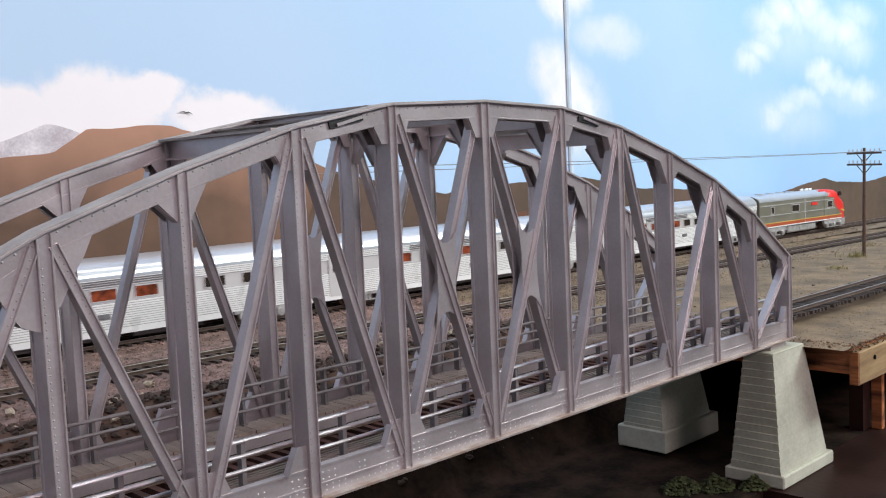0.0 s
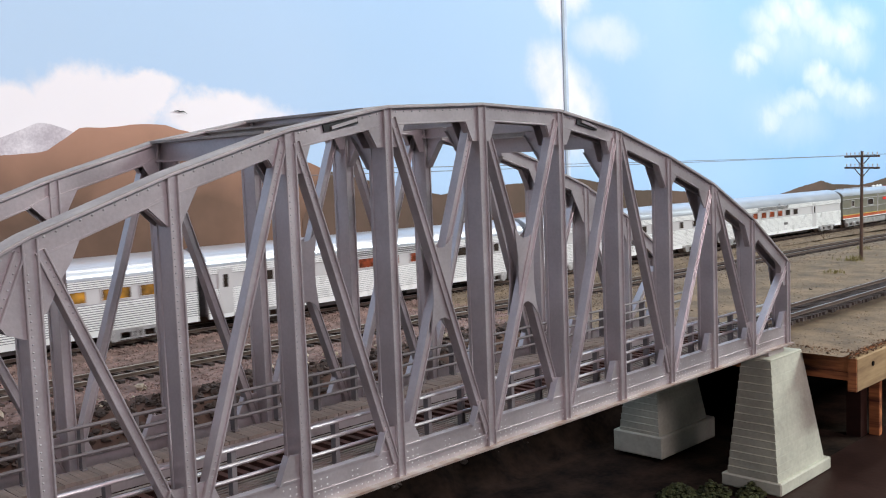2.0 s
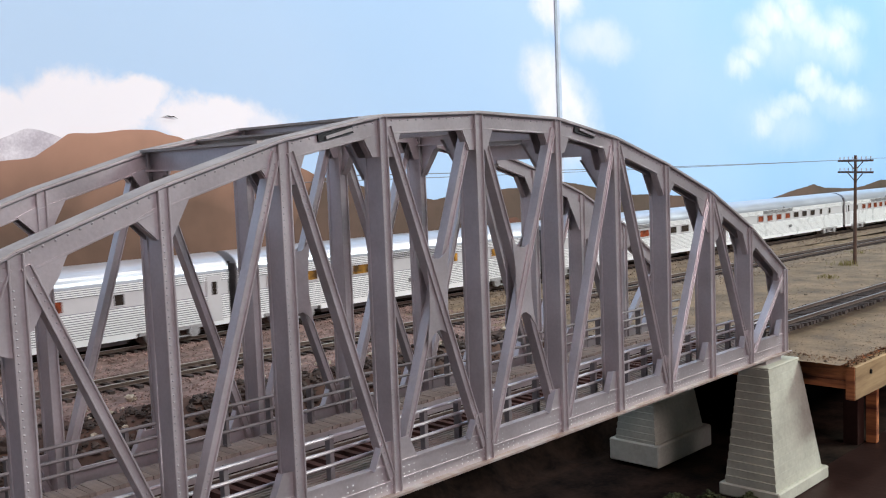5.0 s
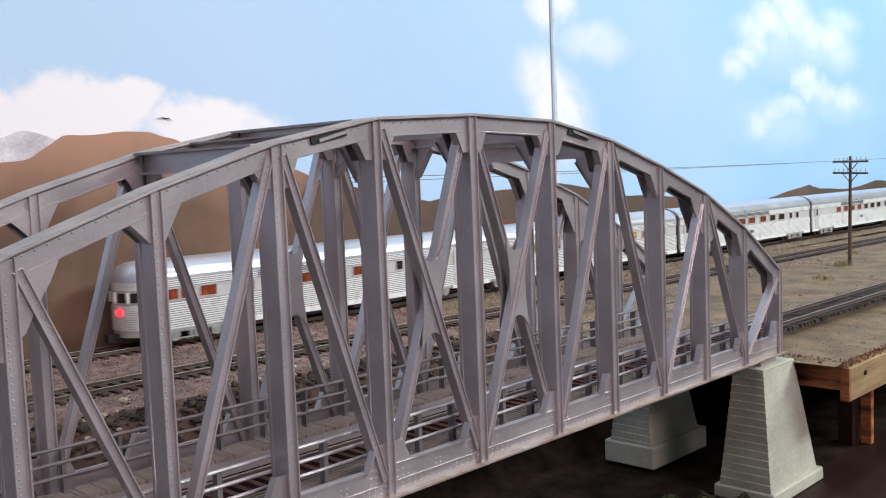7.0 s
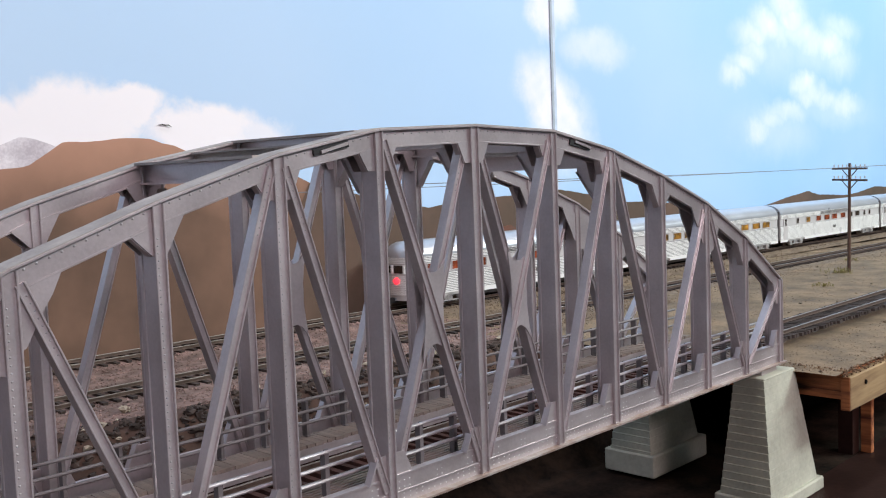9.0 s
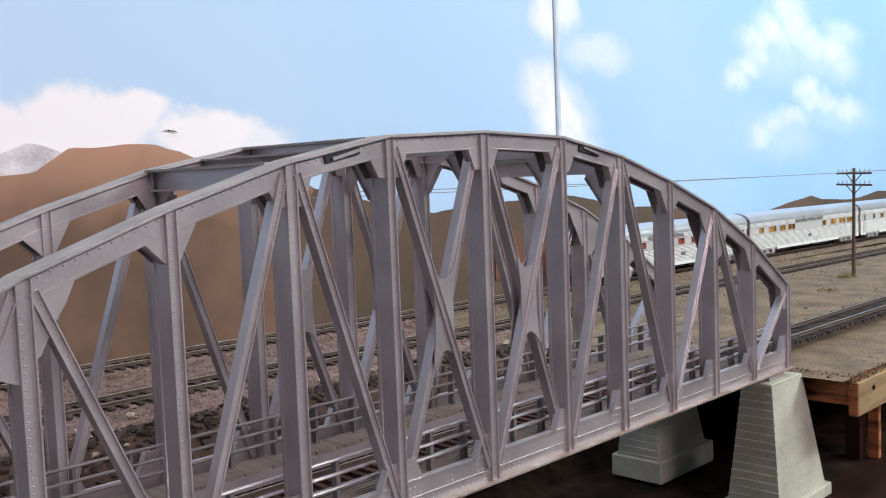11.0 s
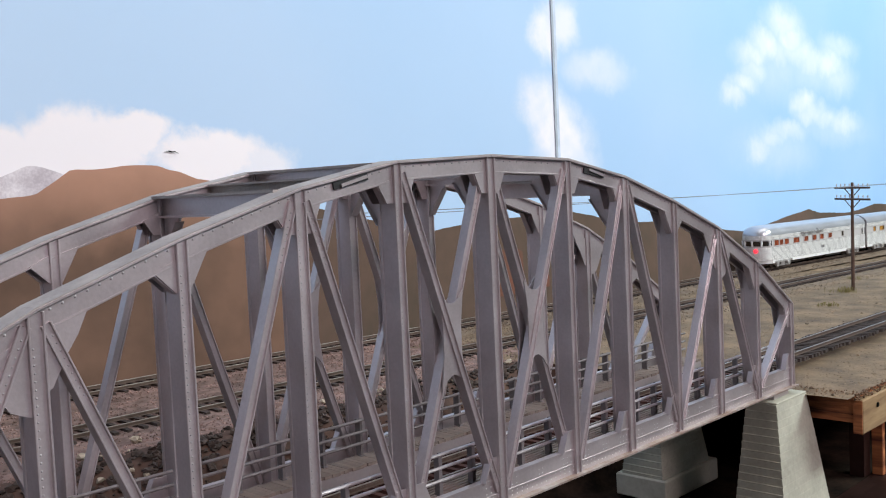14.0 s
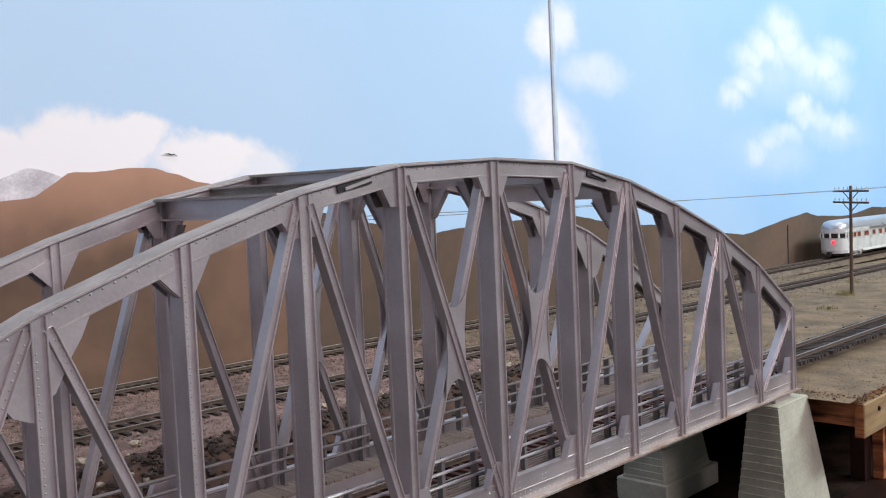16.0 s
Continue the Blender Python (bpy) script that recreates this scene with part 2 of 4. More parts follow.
    L(grad.outputs["Color"], hz.inputs["A"])
    hz.inputs["B"].default_value = (0.80, 0.84, 0.95, 1)
    mx = nt.nodes.new("ShaderNodeMix")
    mx.data_type = "RGBA"
    L(total, mx.inputs["Factor"])
    L(hz.outputs["Result"], mx.inputs["A"])
    mx.inputs["B"].default_value = (0.93, 0.90, 0.94, 1)
    L(mx.outputs["Result"], b.inputs["Base Color"])
    return m


# ---- mesh helpers, in millimetres ----
def box(bm, x0, y0, z0, x1, y1, z1):
    v = [bm.verts.new(c) for c in ((x0, y0, z0), (x1, y0, z0), (x1, y1, z0), (x0, y1, z0), (x0, y0, z1), (x1, y0, z1), (x1, y1, z1), (x0, y1, z1))]
    for f in ((3, 2, 1, 0), (4, 5, 6, 7), (0, 1, 5, 4), (1, 2, 6, 5), (2, 3, 7, 6), (3, 0, 4, 7)):
        bm.faces.new([v[i] for i in f])


def bar(bm, a, b, w, d, side=(0, 1, 0)):
    """A straight bar of oblong section from a to b: d along side, w across it."""
    a, b = Vector(a), Vector(b)
    along = (b - a).normalized()
    s = Vector(side)
    s = (s - along * s.dot(along)).normalized()
    o = along.cross(s)
    ring = [s * (i * d / 2) + o * (j * w / 2) for i, j in ((-1, -1), (1, -1), (1, 1), (-1, 1))]
    va, vb = [bm.verts.new(a + r) for r in ring], [bm.verts.new(b + r) for r in ring]
    bm.faces.new(va[::-1]), bm.faces.new(vb)
    for i in range(4):
        bm.faces.new((va[i], va[(i + 1) % 4], vb[(i + 1) % 4], vb[i]))


def plate(bm, points, y0, y1):
    """A flat plate with an outline in the x-z plane, from y0 to y1."""
    a, b = [bm.verts.new((x, y0, z)) for x, z in points], [bm.verts.new((x, y1, z)) for x, z in points]
    n = len(points)
    bm.faces.new(a), bm.faces.new(b[::-1])
    for i in range(n):
        bm.faces.new((a[(i + 1) % n], a[i], b[i], b[(i + 1) % n]))


def prism(bm, section, x0, x1):
    """A closed section in the y-z plane, drawn out along x."""
    a, b = [bm.verts.new((x0, y, z)) for y, z in section], [bm.verts.new((x1, y, z)) for y, z in section]
    n = len(section)
    bm.faces.new(a), bm.faces.new(b[::-1])
    for i in range(n):
        bm.faces.new((a[(i + 1) % n], a[i], b[i], b[(i + 1) % n]))


def rod(bm, a, b, r, n=6, r2=None):
    a, b = Vector(a), Vector(b)
    along = (b - a).normalized()
    s = along.orthogonal().normalized()
    o = along.cross(s)
    r2 = r if r2 is None else r2
    va = [bm.verts.new(a + (s * math.cos(q) + o * math.sin(q)) * r) for q in [2 * math.pi * i / n for i in range(n)]]
    vb = [bm.verts.new(b + (s * math.cos(q) + o * math.sin(q)) * r2) for q in [2 * math.pi * i / n for i in range(n)]]
    bm.faces.new(va[::-1]), bm.faces.new(vb)
    for i in range(n):
        bm.faces.new((va[i], va[(i + 1) % n], vb[(i + 1) % n], vb[i]))


def extrude(bm, section, a, b, across, deep):
    """A closed section (u along across, v along deep) drawn straight from a to b, as one solid."""
    a, b, u, v = Vector(a), Vector(b), Vector(across), Vector(deep)
    va, vb = [bm.verts.new(a + u * p + v * q) for p, q in section], [bm.verts.new(b + u * p + v * q) for p, q in section]
    n = len(section)
    bm.faces.new(va), bm.faces.new(vb[::-1])
    for i in range(n):
        bm.faces.new((va[(i + 1) % n], va[i], vb[i], vb[(i + 1) % n]))


def sweep(bm, section, points):
    """A closed y-z section carried through points, as one solid."""
    last = None
    n = len(section)
    for p in points:
        ring = [bm.verts.new((p[0], p[1] + u, p[2] + v)) for u, v in section]
        if last is None:
            bm.faces.new(ring)
        else:
            for i in range(n):
                bm.faces.new((last[(i + 1) % n], last[i], ring[i], ring[(i + 1) % n]))
        last = ring
    bm.faces.new(last[::-1])


def rivet(bm, x, y, z, r=0.34, sgn=-1):
    """A small domed head on a face that looks along y."""
    base = [bm.verts.new((x + r * math.cos(q), y, z + r * math.sin(q))) for q in [math.pi * i / 3 for i in range(6)]]
    tip = bm.verts.new((x, y + sgn * r * 0.75, z))
    for i in range(6):
        bm.faces.new((base[i], base[(i + 1) % 6], tip))


def mesh_of(name, bm, material):
    bmesh.ops.recalc_face_normals(bm, faces=bm.faces)
    bm.transform(Matrix.Scale(MM, 4))
    me = bpy.data.meshes.new(name)
    bm.to_mesh(me)
    bm.free()
    me.materials.append(material)
    return me


def bevelled(bm, w=0.15):
    bmesh.ops.bevel(bm, geom=list(bm.edges), offset=w, segments=1, affect="EDGES")


def part(name, bm, material, parent=None, label="", smooth=False):
    me = mesh_of(name, bm, material)
    if smooth:
        me.polygons.foreach_set("use_smooth", [True] * len(me.polygons))
    ob = new(name, me)
    ob.parent = parent
    if label:
        ob["label"] = label
    return ob


def thing(name, label, category, at=(0, 0, 0), group="", kind=""):
    ob = new(name)
    ob.location = [c * MM for c in at]
    ob.empty_display_size = 0.01
    return tagged(ob, label, category, group, kind)


def shared(name, me, parent, at=(0, 0, 0), rz=0.0):
    ob = new(name, me)
    ob.parent = parent
    ob.matrix_basis = pose(at[0] * MM, at[1] * MM, at[2] * MM, 0, 0, rz)
    return ob


# ---- room and backdrop ----
WALL_Y = 342.0
CLOUDS = (  # centre x, centre z, radii, softness, strength
    (30, 139, 46, 22, 0.25, 1.0), (62, 147, 26, 13, 0.3, 1.0), (118, 134, 45, 17, 0.3, 1.0), (-30, 132, 50, 20, 0.3, 1.0), (160, 128, 26, 12, 0.45, 0.8),
    (468, 176, 25.3, 26.4, 0.6, 0.8), (492, 152, 34.5, 31.2, 0.6, 0.95), (515, 132, 34.5, 31.2, 0.7, 0.8), (482, 243, 20.7, 21.6, 0.6, 0.85), (505, 256, 23, 21.6, 0.6, 0.7),
    (844, 203, 25.5, 10.8, 0.85, 0.59), (873, 218, 30.9, 12.1, 0.85, 0.59), (900, 235, 36.3, 14.8, 0.85, 0.51), (897, 254, 41.7, 14.8, 0.85, 0.59), (933, 269, 36.3, 18.8, 0.85, 0.66),
    (969, 261, 40.3, 20.2, 0.9, 0.44), (1007, 281, 34.9, 20.2, 0.85, 0.69), (1033, 264, 53.8, 18.8, 0.85, 0.59), (1073, 257, 64.5, 18.8, 0.85, 0.55), (1125, 257, 53.8, 18.8, 0.85, 0.62),
    (1160, 239, 49.7, 20.2, 0.9, 0.44), (964, 235, 56.4, 29.6, 0.9, 0.26), (1166, 282, 56.4, 14.8, 0.85, 0.41), (1082, 239, 91.4, 20.2, 0.9, 0.26), (985, 300, 45.7, 18.8, 0.85, 0.59),
    (1040, 200, 39, 14.8, 0.85, 0.66), (1067, 187, 45.7, 16.1, 0.85, 0.59), (1109, 179, 52.4, 13.4, 0.85, 0.51), (1174, 174, 56.4, 14.8, 0.85, 0.55), (1138, 165, 98.1, 17.5, 0.9, 0.26),
    (907, 136, 26.9, 17.5, 0.85, 0.59), (941, 151, 39, 13.4, 0.85, 0.48), (986, 161, 53.8, 12.1, 0.85, 0.51), (960, 136, 92.7, 25.5, 0.9, 0.26),
    (561, 215, 48, 17, 0.55, 0.5), (586, 212, 28, 15, 0.6, 0.3), (502, 142, 40, 26, 0.6, 0.9), (480, 168, 30, 26, 0.6, 0.85),
)


def room():
    bm = bmesh.new()
    box(bm, -1500, WALL_Y, -900, 4200, WALL_Y + 30, 1500)
    tagged(part("backdrop", bm, sky_paint()), "sky-blue painted backdrop board with sprayed white clouds", "backdrop", kind="structure")
    # added shell, never in view; its tones set how much light bounces back
    bm = bmesh.new()
    box(bm, -1500, -1900, 1500, 4200, WALL_Y + 30, 1540)
    tagged(part("ceiling", bm, GREY_WALL), "unseen plain grey ceiling added to close the room", "ceiling", kind="structure")
    bm = bmesh.new()
    box(bm, -1500, -1900, -940, 4200, WALL_Y + 30, -900)
    tagged(part("floor", bm, DARK_BOARD), "unseen dark floor added to close the room", "floor", kind="structure")
    for name, b in (("wall_south", (-1500, -1940, -900, 4200, -1900, 1500)), ("wall_west", (-1540, -1940, -900, -1500, WALL_Y + 30, 1500)),
                    ("wall_east", (4200, -1940, -900, 4240, WALL_Y + 30, 1500))):
        bm = bmesh.new()
        box(bm, *b)
        tagged(part(name, bm, GREY_WALL), "unseen plain grey wall added to close the room", "wall", kind="structure")
    bm = bmesh.new()
    box(bm, 488.2, WALL_Y - 1.2, 20, 491.0, WALL_Y, 900)
    tagged(part("trim", bm, mat("grey_seam", (0.42, 0.48, 0.56), 0.7)), "grey vertical seam strip on the backdrop", "seam", kind="structure")
    bm = bmesh.new()
    box(bm, 491.0, WALL_Y - 0.5, 20, 495.5, WALL_Y, 900)
    tagged(part("trim", bm, mat("pale_filler", (0.62, 0.72, 0.88), 0.8)), "pale filled strip beside the seam", "seam", kind="structure")


def backdrop_marks():
    """Small painted things on the backdrop."""
    bm = bmesh.new()
    plate(bm, [(83, 136.3), (86.5, 136.9), (88.5, 136.4), (90.5, 136.6), (93, 135.0), (90.5, 136.0), (88.2, 135.9), (86, 136.4)], WALL_Y - 1.5, WALL_Y - 0.9)
    tagged(part("painted_bird", bm, DARK), "small dark painted bird on the backdrop", "painted bird")
    green = mat("painted_green", (0.07, 0.10, 0.035), 0.95, 0, 0.4, 200, 0.1)
    for x, z, w, h in ((222, 20.5, 2.0, 9.0), (229, 21.5, 1.6, 8.0), (224, 33, 2.4, 5.0), (178, 18, 1.4, 6.0)):
        bm = bmesh.new()
        for k in range(4):
            a = -0.5 + 0.33 * k
            bar(bm, (x + a * w, WALL_Y - 2.4, z - h / 2), (x + a * w * 2.4, WALL_Y - 2.4, z + h * (0.2 + 0.1 * (k % 3))), w * 0.3, 0.5)
        tagged(part("painted_cactus", bm, green), "small green painted cactus on the backdrop", "painted cactus", "painted cacti")
    bm = bmesh.new()
    box(bm, 984, WALL_Y - 2.6, -24, 985.5, WALL_Y - 1.7, 43)
    tagged(part("trim", bm, mat("dark_joint", (0.05, 0.035, 0.03), 0.9)), "dark vertical joint in the backdrop", "seam", kind="structure")
    red = mat("painted_red_rock", (0.19, 0.075, 0.05), 0.95, 0, 0.3, 30, 0.05, colour2=(0.13, 0.07, 0.05))
    for x, w, z0, z1 in ((413, 20, 10, 52), (455, 14, 12, 40)):
        bm = bmesh.new()
        plate(bm, [(x - w, z0), (x + w, z0), (x + w * 0.9, z1 - 5), (x + w * 0.4, z1), (x - w * 0.5, z1 - 2), (x - w * 0.95, z1 - 9)], WALL_Y - 2.6, WALL_Y - 1.7)
        tagged(part("painted_rock", bm, red), "reddish painted rock on the backdrop", "painted rock", "painted rocks")


def ridge(name, material, label, peaks, x0, x1, base, y, seed, rough=2.0, step=4.0):
    """A painted range: an outline through a few peaks, broken by noise, on the backdrop."""
    bm = bmesh.new()
    n = int((x1 - x0) / step)
    top, low = [], []
    for i in range(n + 1):
        x = x0 + (x1 - x0) * i / n
        z = float(np.interp(x, [p[0] for p in peaks], [p[1] for p in peaks]))
        z += rough * noise.noise((x * 0.03, seed, 0)) + rough * 0.5 * noise.noise((x * 0.11, seed, 3))
        top.append(bm.verts.new((x, y, z)))
        low.append(bm.verts.new((x, y, base)))
    for i in range(n):
        bm.faces.new((low[i], low[i + 1], top[i + 1], top[i]))
    return tagged(part(name, bm, material), label, "painted hills", kind="structure")


def hills():
    ridge("backdrop_hills", SNOW, "pale snowy peaks painted on the backdrop", ((-60, 113), (-25, 119.5), (-2, 129), (15, 125), (40, 108), (95, 114), (112, 118), (135, 112), (160, 100)), -80, 170, 80, WALL_Y - 0.8, 2.0, 1.5)
    ridge("backdrop_hills", HILL, "brown desert hills painted on the backdrop", ((-300, 95), (-60, 108), (0, 112), (12, 119), (22, 125.5), (40, 126), (56, 128), (76, 128), (92, 124), (104, 119), (150, 112), (190, 101), (215, 90), (260, 70), (330, 60)), -400, 330, -30, WALL_Y - 1.2, 5.0, 1.2)
    ridge("backdrop_hills", HILL_FAR, "dark brown distant hills painted on the backdrop", ((180, 60), (200, 96), (215, 93), (250, 85), (285, 78), (320, 73), (350, 74), (400, 77), (440, 78), (480, 80), (510, 79), (560, 70), (600, 64), (660, 61), (709, 57), (800, 45), (860, 38), (912, 43), (960, 49), (1000, 53), (1046, 57), (1080, 51), (1182, 46), (1230, 49), (1290, 55), (1330, 52), (1500, 58), (1900, 50), (2600, 60), (4000, 55)), 180, 4000, -60, WALL_Y - 1.6, 9.0, 1.2)


def fall(x):
    """The gentle grade of the plateau."""
    return -0.008 * max(0.0, x)


def ground_height(x, y):
    z = fall(x) - 2.4 + 1.0 * noise.noise((x * 0.02, y * 0.02, 0)) + 0.5 * noise.noise((x * 0.09, y * 0.09, 4))
    if x < 226:
        k = min(1.0, max(0.0, (168 + 7 * noise.noise((x * 0.05, 7, 1)) - y) / 60))
        k = k * k * (3 - 2 * k)
        z += -66 * k + 4 * k * noise.noise((x * 0.06, y * 0.06, 2))
    else:
        if y > 205:
            z += 0.6
    return z


def grid_ground(name, material, label, x0, x1, y0, y1, step, height):
    bm = bmesh.new()
    nx, ny = int((x1 - x0) / step), int((y1 - y0) / step)
    rows = [[bm.verts.new((x0 + (x1 - x0) * i / nx, y0 + (y1 - y0) * j / ny, height(x0 + (x1 - x0) * i / nx, y0 + (y1 - y0) * j / ny))) for j in range(ny + 1)] for i in range(nx + 1)]
    for i in range(nx):
        for j in range(ny):
            bm.faces.new((rows[i][j], rows[i + 1][j], rows[i + 1][j + 1], rows[i][j + 1]))
    return tagged(part(name, bm, material, smooth=True), label, "ground", kind="structure")


def grounds():
    grid_ground("ground", EARTH, "dry tan earth beside the tracks", 226, 1100, -24, 345, 5, ground_height)
    grid_ground("ground_far", EARTH, "dry tan earth far along the line", 1100, 3600, -24, 345, 25, ground_height)
    grid_ground("ground_slope", SLOPE, "red-brown earth bank falling into the gorge", -700, 226, 142, 182, 4, ground_height)
    # lower bank split off so its colour can carry the gorge shade
    grid_ground("ground_soil", SHADE_SOIL, "foot of the bank with the gorge shade in its soil colour", -700, 226, 98, 142, 4, ground_height)
    grid_ground("ground_gravel", BALLAST, "pinkish grey gravel ground along the tracks", -700, 226, 182, 345, 4, ground_height)
    bm = bmesh.new()
    box(bm, 184, -120, -84, 900, -2, -67)
    tagged(part("gorge_board", bm, DARK_BOARD), "dark red-brown board at the gorge bottom", "board", kind="structure")
    # floor takes the same shade-coloured soil
    bm = bmesh.new()
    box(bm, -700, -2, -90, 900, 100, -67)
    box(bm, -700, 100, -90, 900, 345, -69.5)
    tagged(part("gorge_floor", bm, SHADE_SOIL), "gorge floor with its shade put into the soil colour", "floor", kind="structure")
    # added sheet: its black is the shade of the open space below the bench
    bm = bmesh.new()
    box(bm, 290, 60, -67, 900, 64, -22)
    tagged(part("wall_under_bench", bm, DARK), "near-black sheet put in as the shade under the bench", "panel", kind="structure")


def lumber():
    """The bench that carries the bank: plywood, a front beam and a leg."""
    ob = thing("layout_bench", "rough plywood and lumber bench carrying the earth bank", "bench", (237, -27, -24))
    for k, z in enumerate((5.5, 9.6, 13.7)):
        bm = bmesh.new()
        box(bm, 0.5 * (k % 2), 4.8, z, 90, 200, z + 3.9)
        part("ply_layer", bm, PLY, ob, "orange-brown plywood layer")
    bm = bmesh.new()
    box(bm, 0, 0, 0, 420, 4.8, 17.0)
    bevelled(bm, 0.6)
    beam = part("beam", bm, WOOD, ob, "raw pale lumber beam")
    bm = bmesh.new()
    box(bm, -0.5, 0.3, 0.3, 0.1, 4.6, 16.7)
    part("sawn_end", bm, PLY, beam, "dark stained sawn end")
    bm = bmesh.new()
    rod(bm, (19, -0.6, 11.5), (19, 0.4, 11.5), 1.2, 8)
    part("nail_head", bm, DARK, beam)
    bm = bmesh.new()
    box(bm, 79, 19, -43, 83, 25, 8)
    bevelled(bm, 0.3)
    part("leg", bm, PLY, ob, "thin stained wooden leg")
    bm = bmesh.new()
    box(bm, 70, 26, -43, 79, 34, 8)
    part("leg", bm, DARK_BOARD, ob, "dark stained leg block")


# ---- steel truss bridge ----
PANEL, CENTRE, WIDTH = 35.88, 41.44, 77.0
HEIGHTS = (114.7, 113.1, 106.3, 95.6, 82.8, 65.2, 42.0)


def node_x(i):
    return 0.0 if i == 0 else math.copysign(CENTRE + (abs(i) - 1) * PANEL, i)


def node_h(i):
    return HEIGHTS[abs(i)]


def truss(bridge, y0, s):
    """One truss: its outer face at y0, its depth along s."""
    def Y(d):
        return y0 + s * d

    def ybox(bm, x0, d0, z0, x1, d1, z1):
        box(bm, x0, min(Y(d0), Y(d1)), z0, x1, max(Y(d0), Y(d1)), z1)
    # top chord, panel by panel
    for i in range(-6, 6):
        xa, xb, za, zb = node_x(i), node_x(i + 1), node_h(i), node_h(i + 1)
        bm, rv = bmesh.new(), bmesh.new()
        across = Vector((za - zb, 0, xb - xa)).normalized()
        sec = [(0, 0), (-0.7, 0), (-0.7, 1.2), (-5.2, 1.2), (-5.2, 1.0), (-5.7, 1.0), (-5.7, 2.4), (-1.4, 2.0),
               (-1.4, 6.4), (-5.7, 6.0), (-5.7, 7.6), (-5.2, 7.6), (-5.2, 7.2), (-0.7, 7.2), (-0.7, 8.4), (0, 8.4)]
        extrude(bm, sec, (xa, y0, za), (xb, y0, zb), across, (0, s, 0))
        for k in range(11):
            q = (k + 1.2) / 12.4
            rivet(rv, xa + (xb - xa) * q, Y(1.2), za + (zb - za) * q - 1.7, 0.42, -s)
        bevelled(bm, 0.1)
        chord = part("top_chord", bm, STEEL, bridge)
        part("rivets", rv, RIVET_DULL, chord)["kind"] = "stuff"
        bm = bmesh.new()
        bar(bm, (xa, Y(4.2), za + 0.12), (xb, Y(4.2), zb + 0.12), 0.24, 8.3)
        part("cover_plate", bm, STEEL_DUSTY, chord, "dusty cover plate")
        if i in (-2, 1):
            bm = bmesh.new()
            q0, q1 = (0.33, 0.68) if i == -2 else (0.28, 0.62)
            pa = (xa + (xb - xa) * q0, Y(0.9), za + (zb - za) * q0 - 2.1)
            pb = (xa + (xb - xa) * q1, Y(0.9), za + (zb - za) * q1 - 2.1)
            bar(bm, pa, pb, 1.9, 0.7)
            latch = part("latch_slot", bm, BLACK, bridge, "dark slot with a grey latch bar")
            bm = bmesh.new()
            bar(bm, (pa[0] + 2.5, Y(0.4), pa[2] + 0.1), (pb[0] - 0.5, Y(0.4), pb[2] + 0.1), 0.9, 0.6)
            part("latch_bar", bm, STEEL, latch)
    # bottom chord
    bm, rv, fl = bmesh.new(), bmesh.new(), bmesh.new()
    e = node_x(6) + 3
    sec = [(1.4, 0.6), (1.4, 3.9), (1.05, 3.9), (1.05, 4.5), (1.4, 4.5), (1.4, 9.2), (1.0, 9.2), (1.0, 9.8), (3.6, 9.8), (3.6, 9.2), (2.0, 9.2), (2.0, 0.6)]
    sweep(bm, [(s * d, z) for d, z in sec], [(-e, y0, 0), (e, y0, 0)])
    ybox(fl, -e, -1.2, 0.0, e, 8.0, 0.7)
    for i in range(-6, 6):
        xa, xb = node_x(i), node_x(i + 1)
        for k in range(15):
            rivet(rv, xa + (xb - xa) * (k + 0.9) / 15.6, Y(1.4), 2.0, 0.33, -s)
            if k < 5 or k > 9:
                rivet(rv, xa + (xb - xa) * (k + 0.9) / 15.6, Y(1.4), 3.4, 0.33, -s)
        for dx in (3.2, 5.4, 7.6):
            for z in (5.4, 7.4):
                rivet(rv, xa + dx, Y(1.4), z, 0.33, -s)
                rivet(rv, xb - dx, Y(1.4), z, 0.33, -s)
        for dx in (-1, 1):
            for z in (5.4, 7.0):
                rivet(rv, (xa + xb) / 2 + dx, Y(1.4), z, 0.33, -s)
    chord = part("bottom_chord", bm, STEEL, bridge)
    part("flange", fl, STEEL_WORN, chord, "lower flange worn to rusty tan patches")
    part("rivets", rv, RIVET, chord)["kind"] = "stuff"
    # posts
    for i in range(-6, 7):
        x, h = node_x(i), node_h(i)
        w = 1.6 if i % 2 else 1.9
        bm, rv = bmesh.new(), bmesh.new()
        sec = [(-w, 0.2), (-w + 0.5, 0.2), (-w + 0.5, 0.9), (w - 0.5, 0.9), (w - 0.5, 0.2), (w, 0.2), (w, 1.5), (w - 0.3, 1.5), (w - 0.3, 6.9), (w, 6.9), (w, 8.2),
               (w - 0.5, 8.2), (w - 0.5, 7.5), (-w + 0.5, 7.5), (-w + 0.5, 8.2), (-w, 8.2), (-w, 6.9), (-w + 0.3, 6.9), (-w + 0.3, 1.5), (-w, 1.5)]
        extrude(bm, sec, (x, y0, 0.7), (x, y0, h - 0.7), (1, 0, 0), (0, s, 0))
        for k in range(int((h - 12) / 1.75)):
            rivet(rv, x - w + 1.1, Y(0.9), 6 + k * 1.75, 0.29, -s)
        bevelled(bm, 0.1)
        post = part("post", bm, STEEL, bridge)
        part("rivets", rv, RIVET_DULL, post)["kind"] = "stuff"
        # gussets at the top
        slope_l = (h - node_h(i - 1)) / (x - node_x(i - 1)) if i > -6 else None
        slope_r = (node_h(i + 1) - h) / (node_x(i + 1) - x) if i < 6 else None
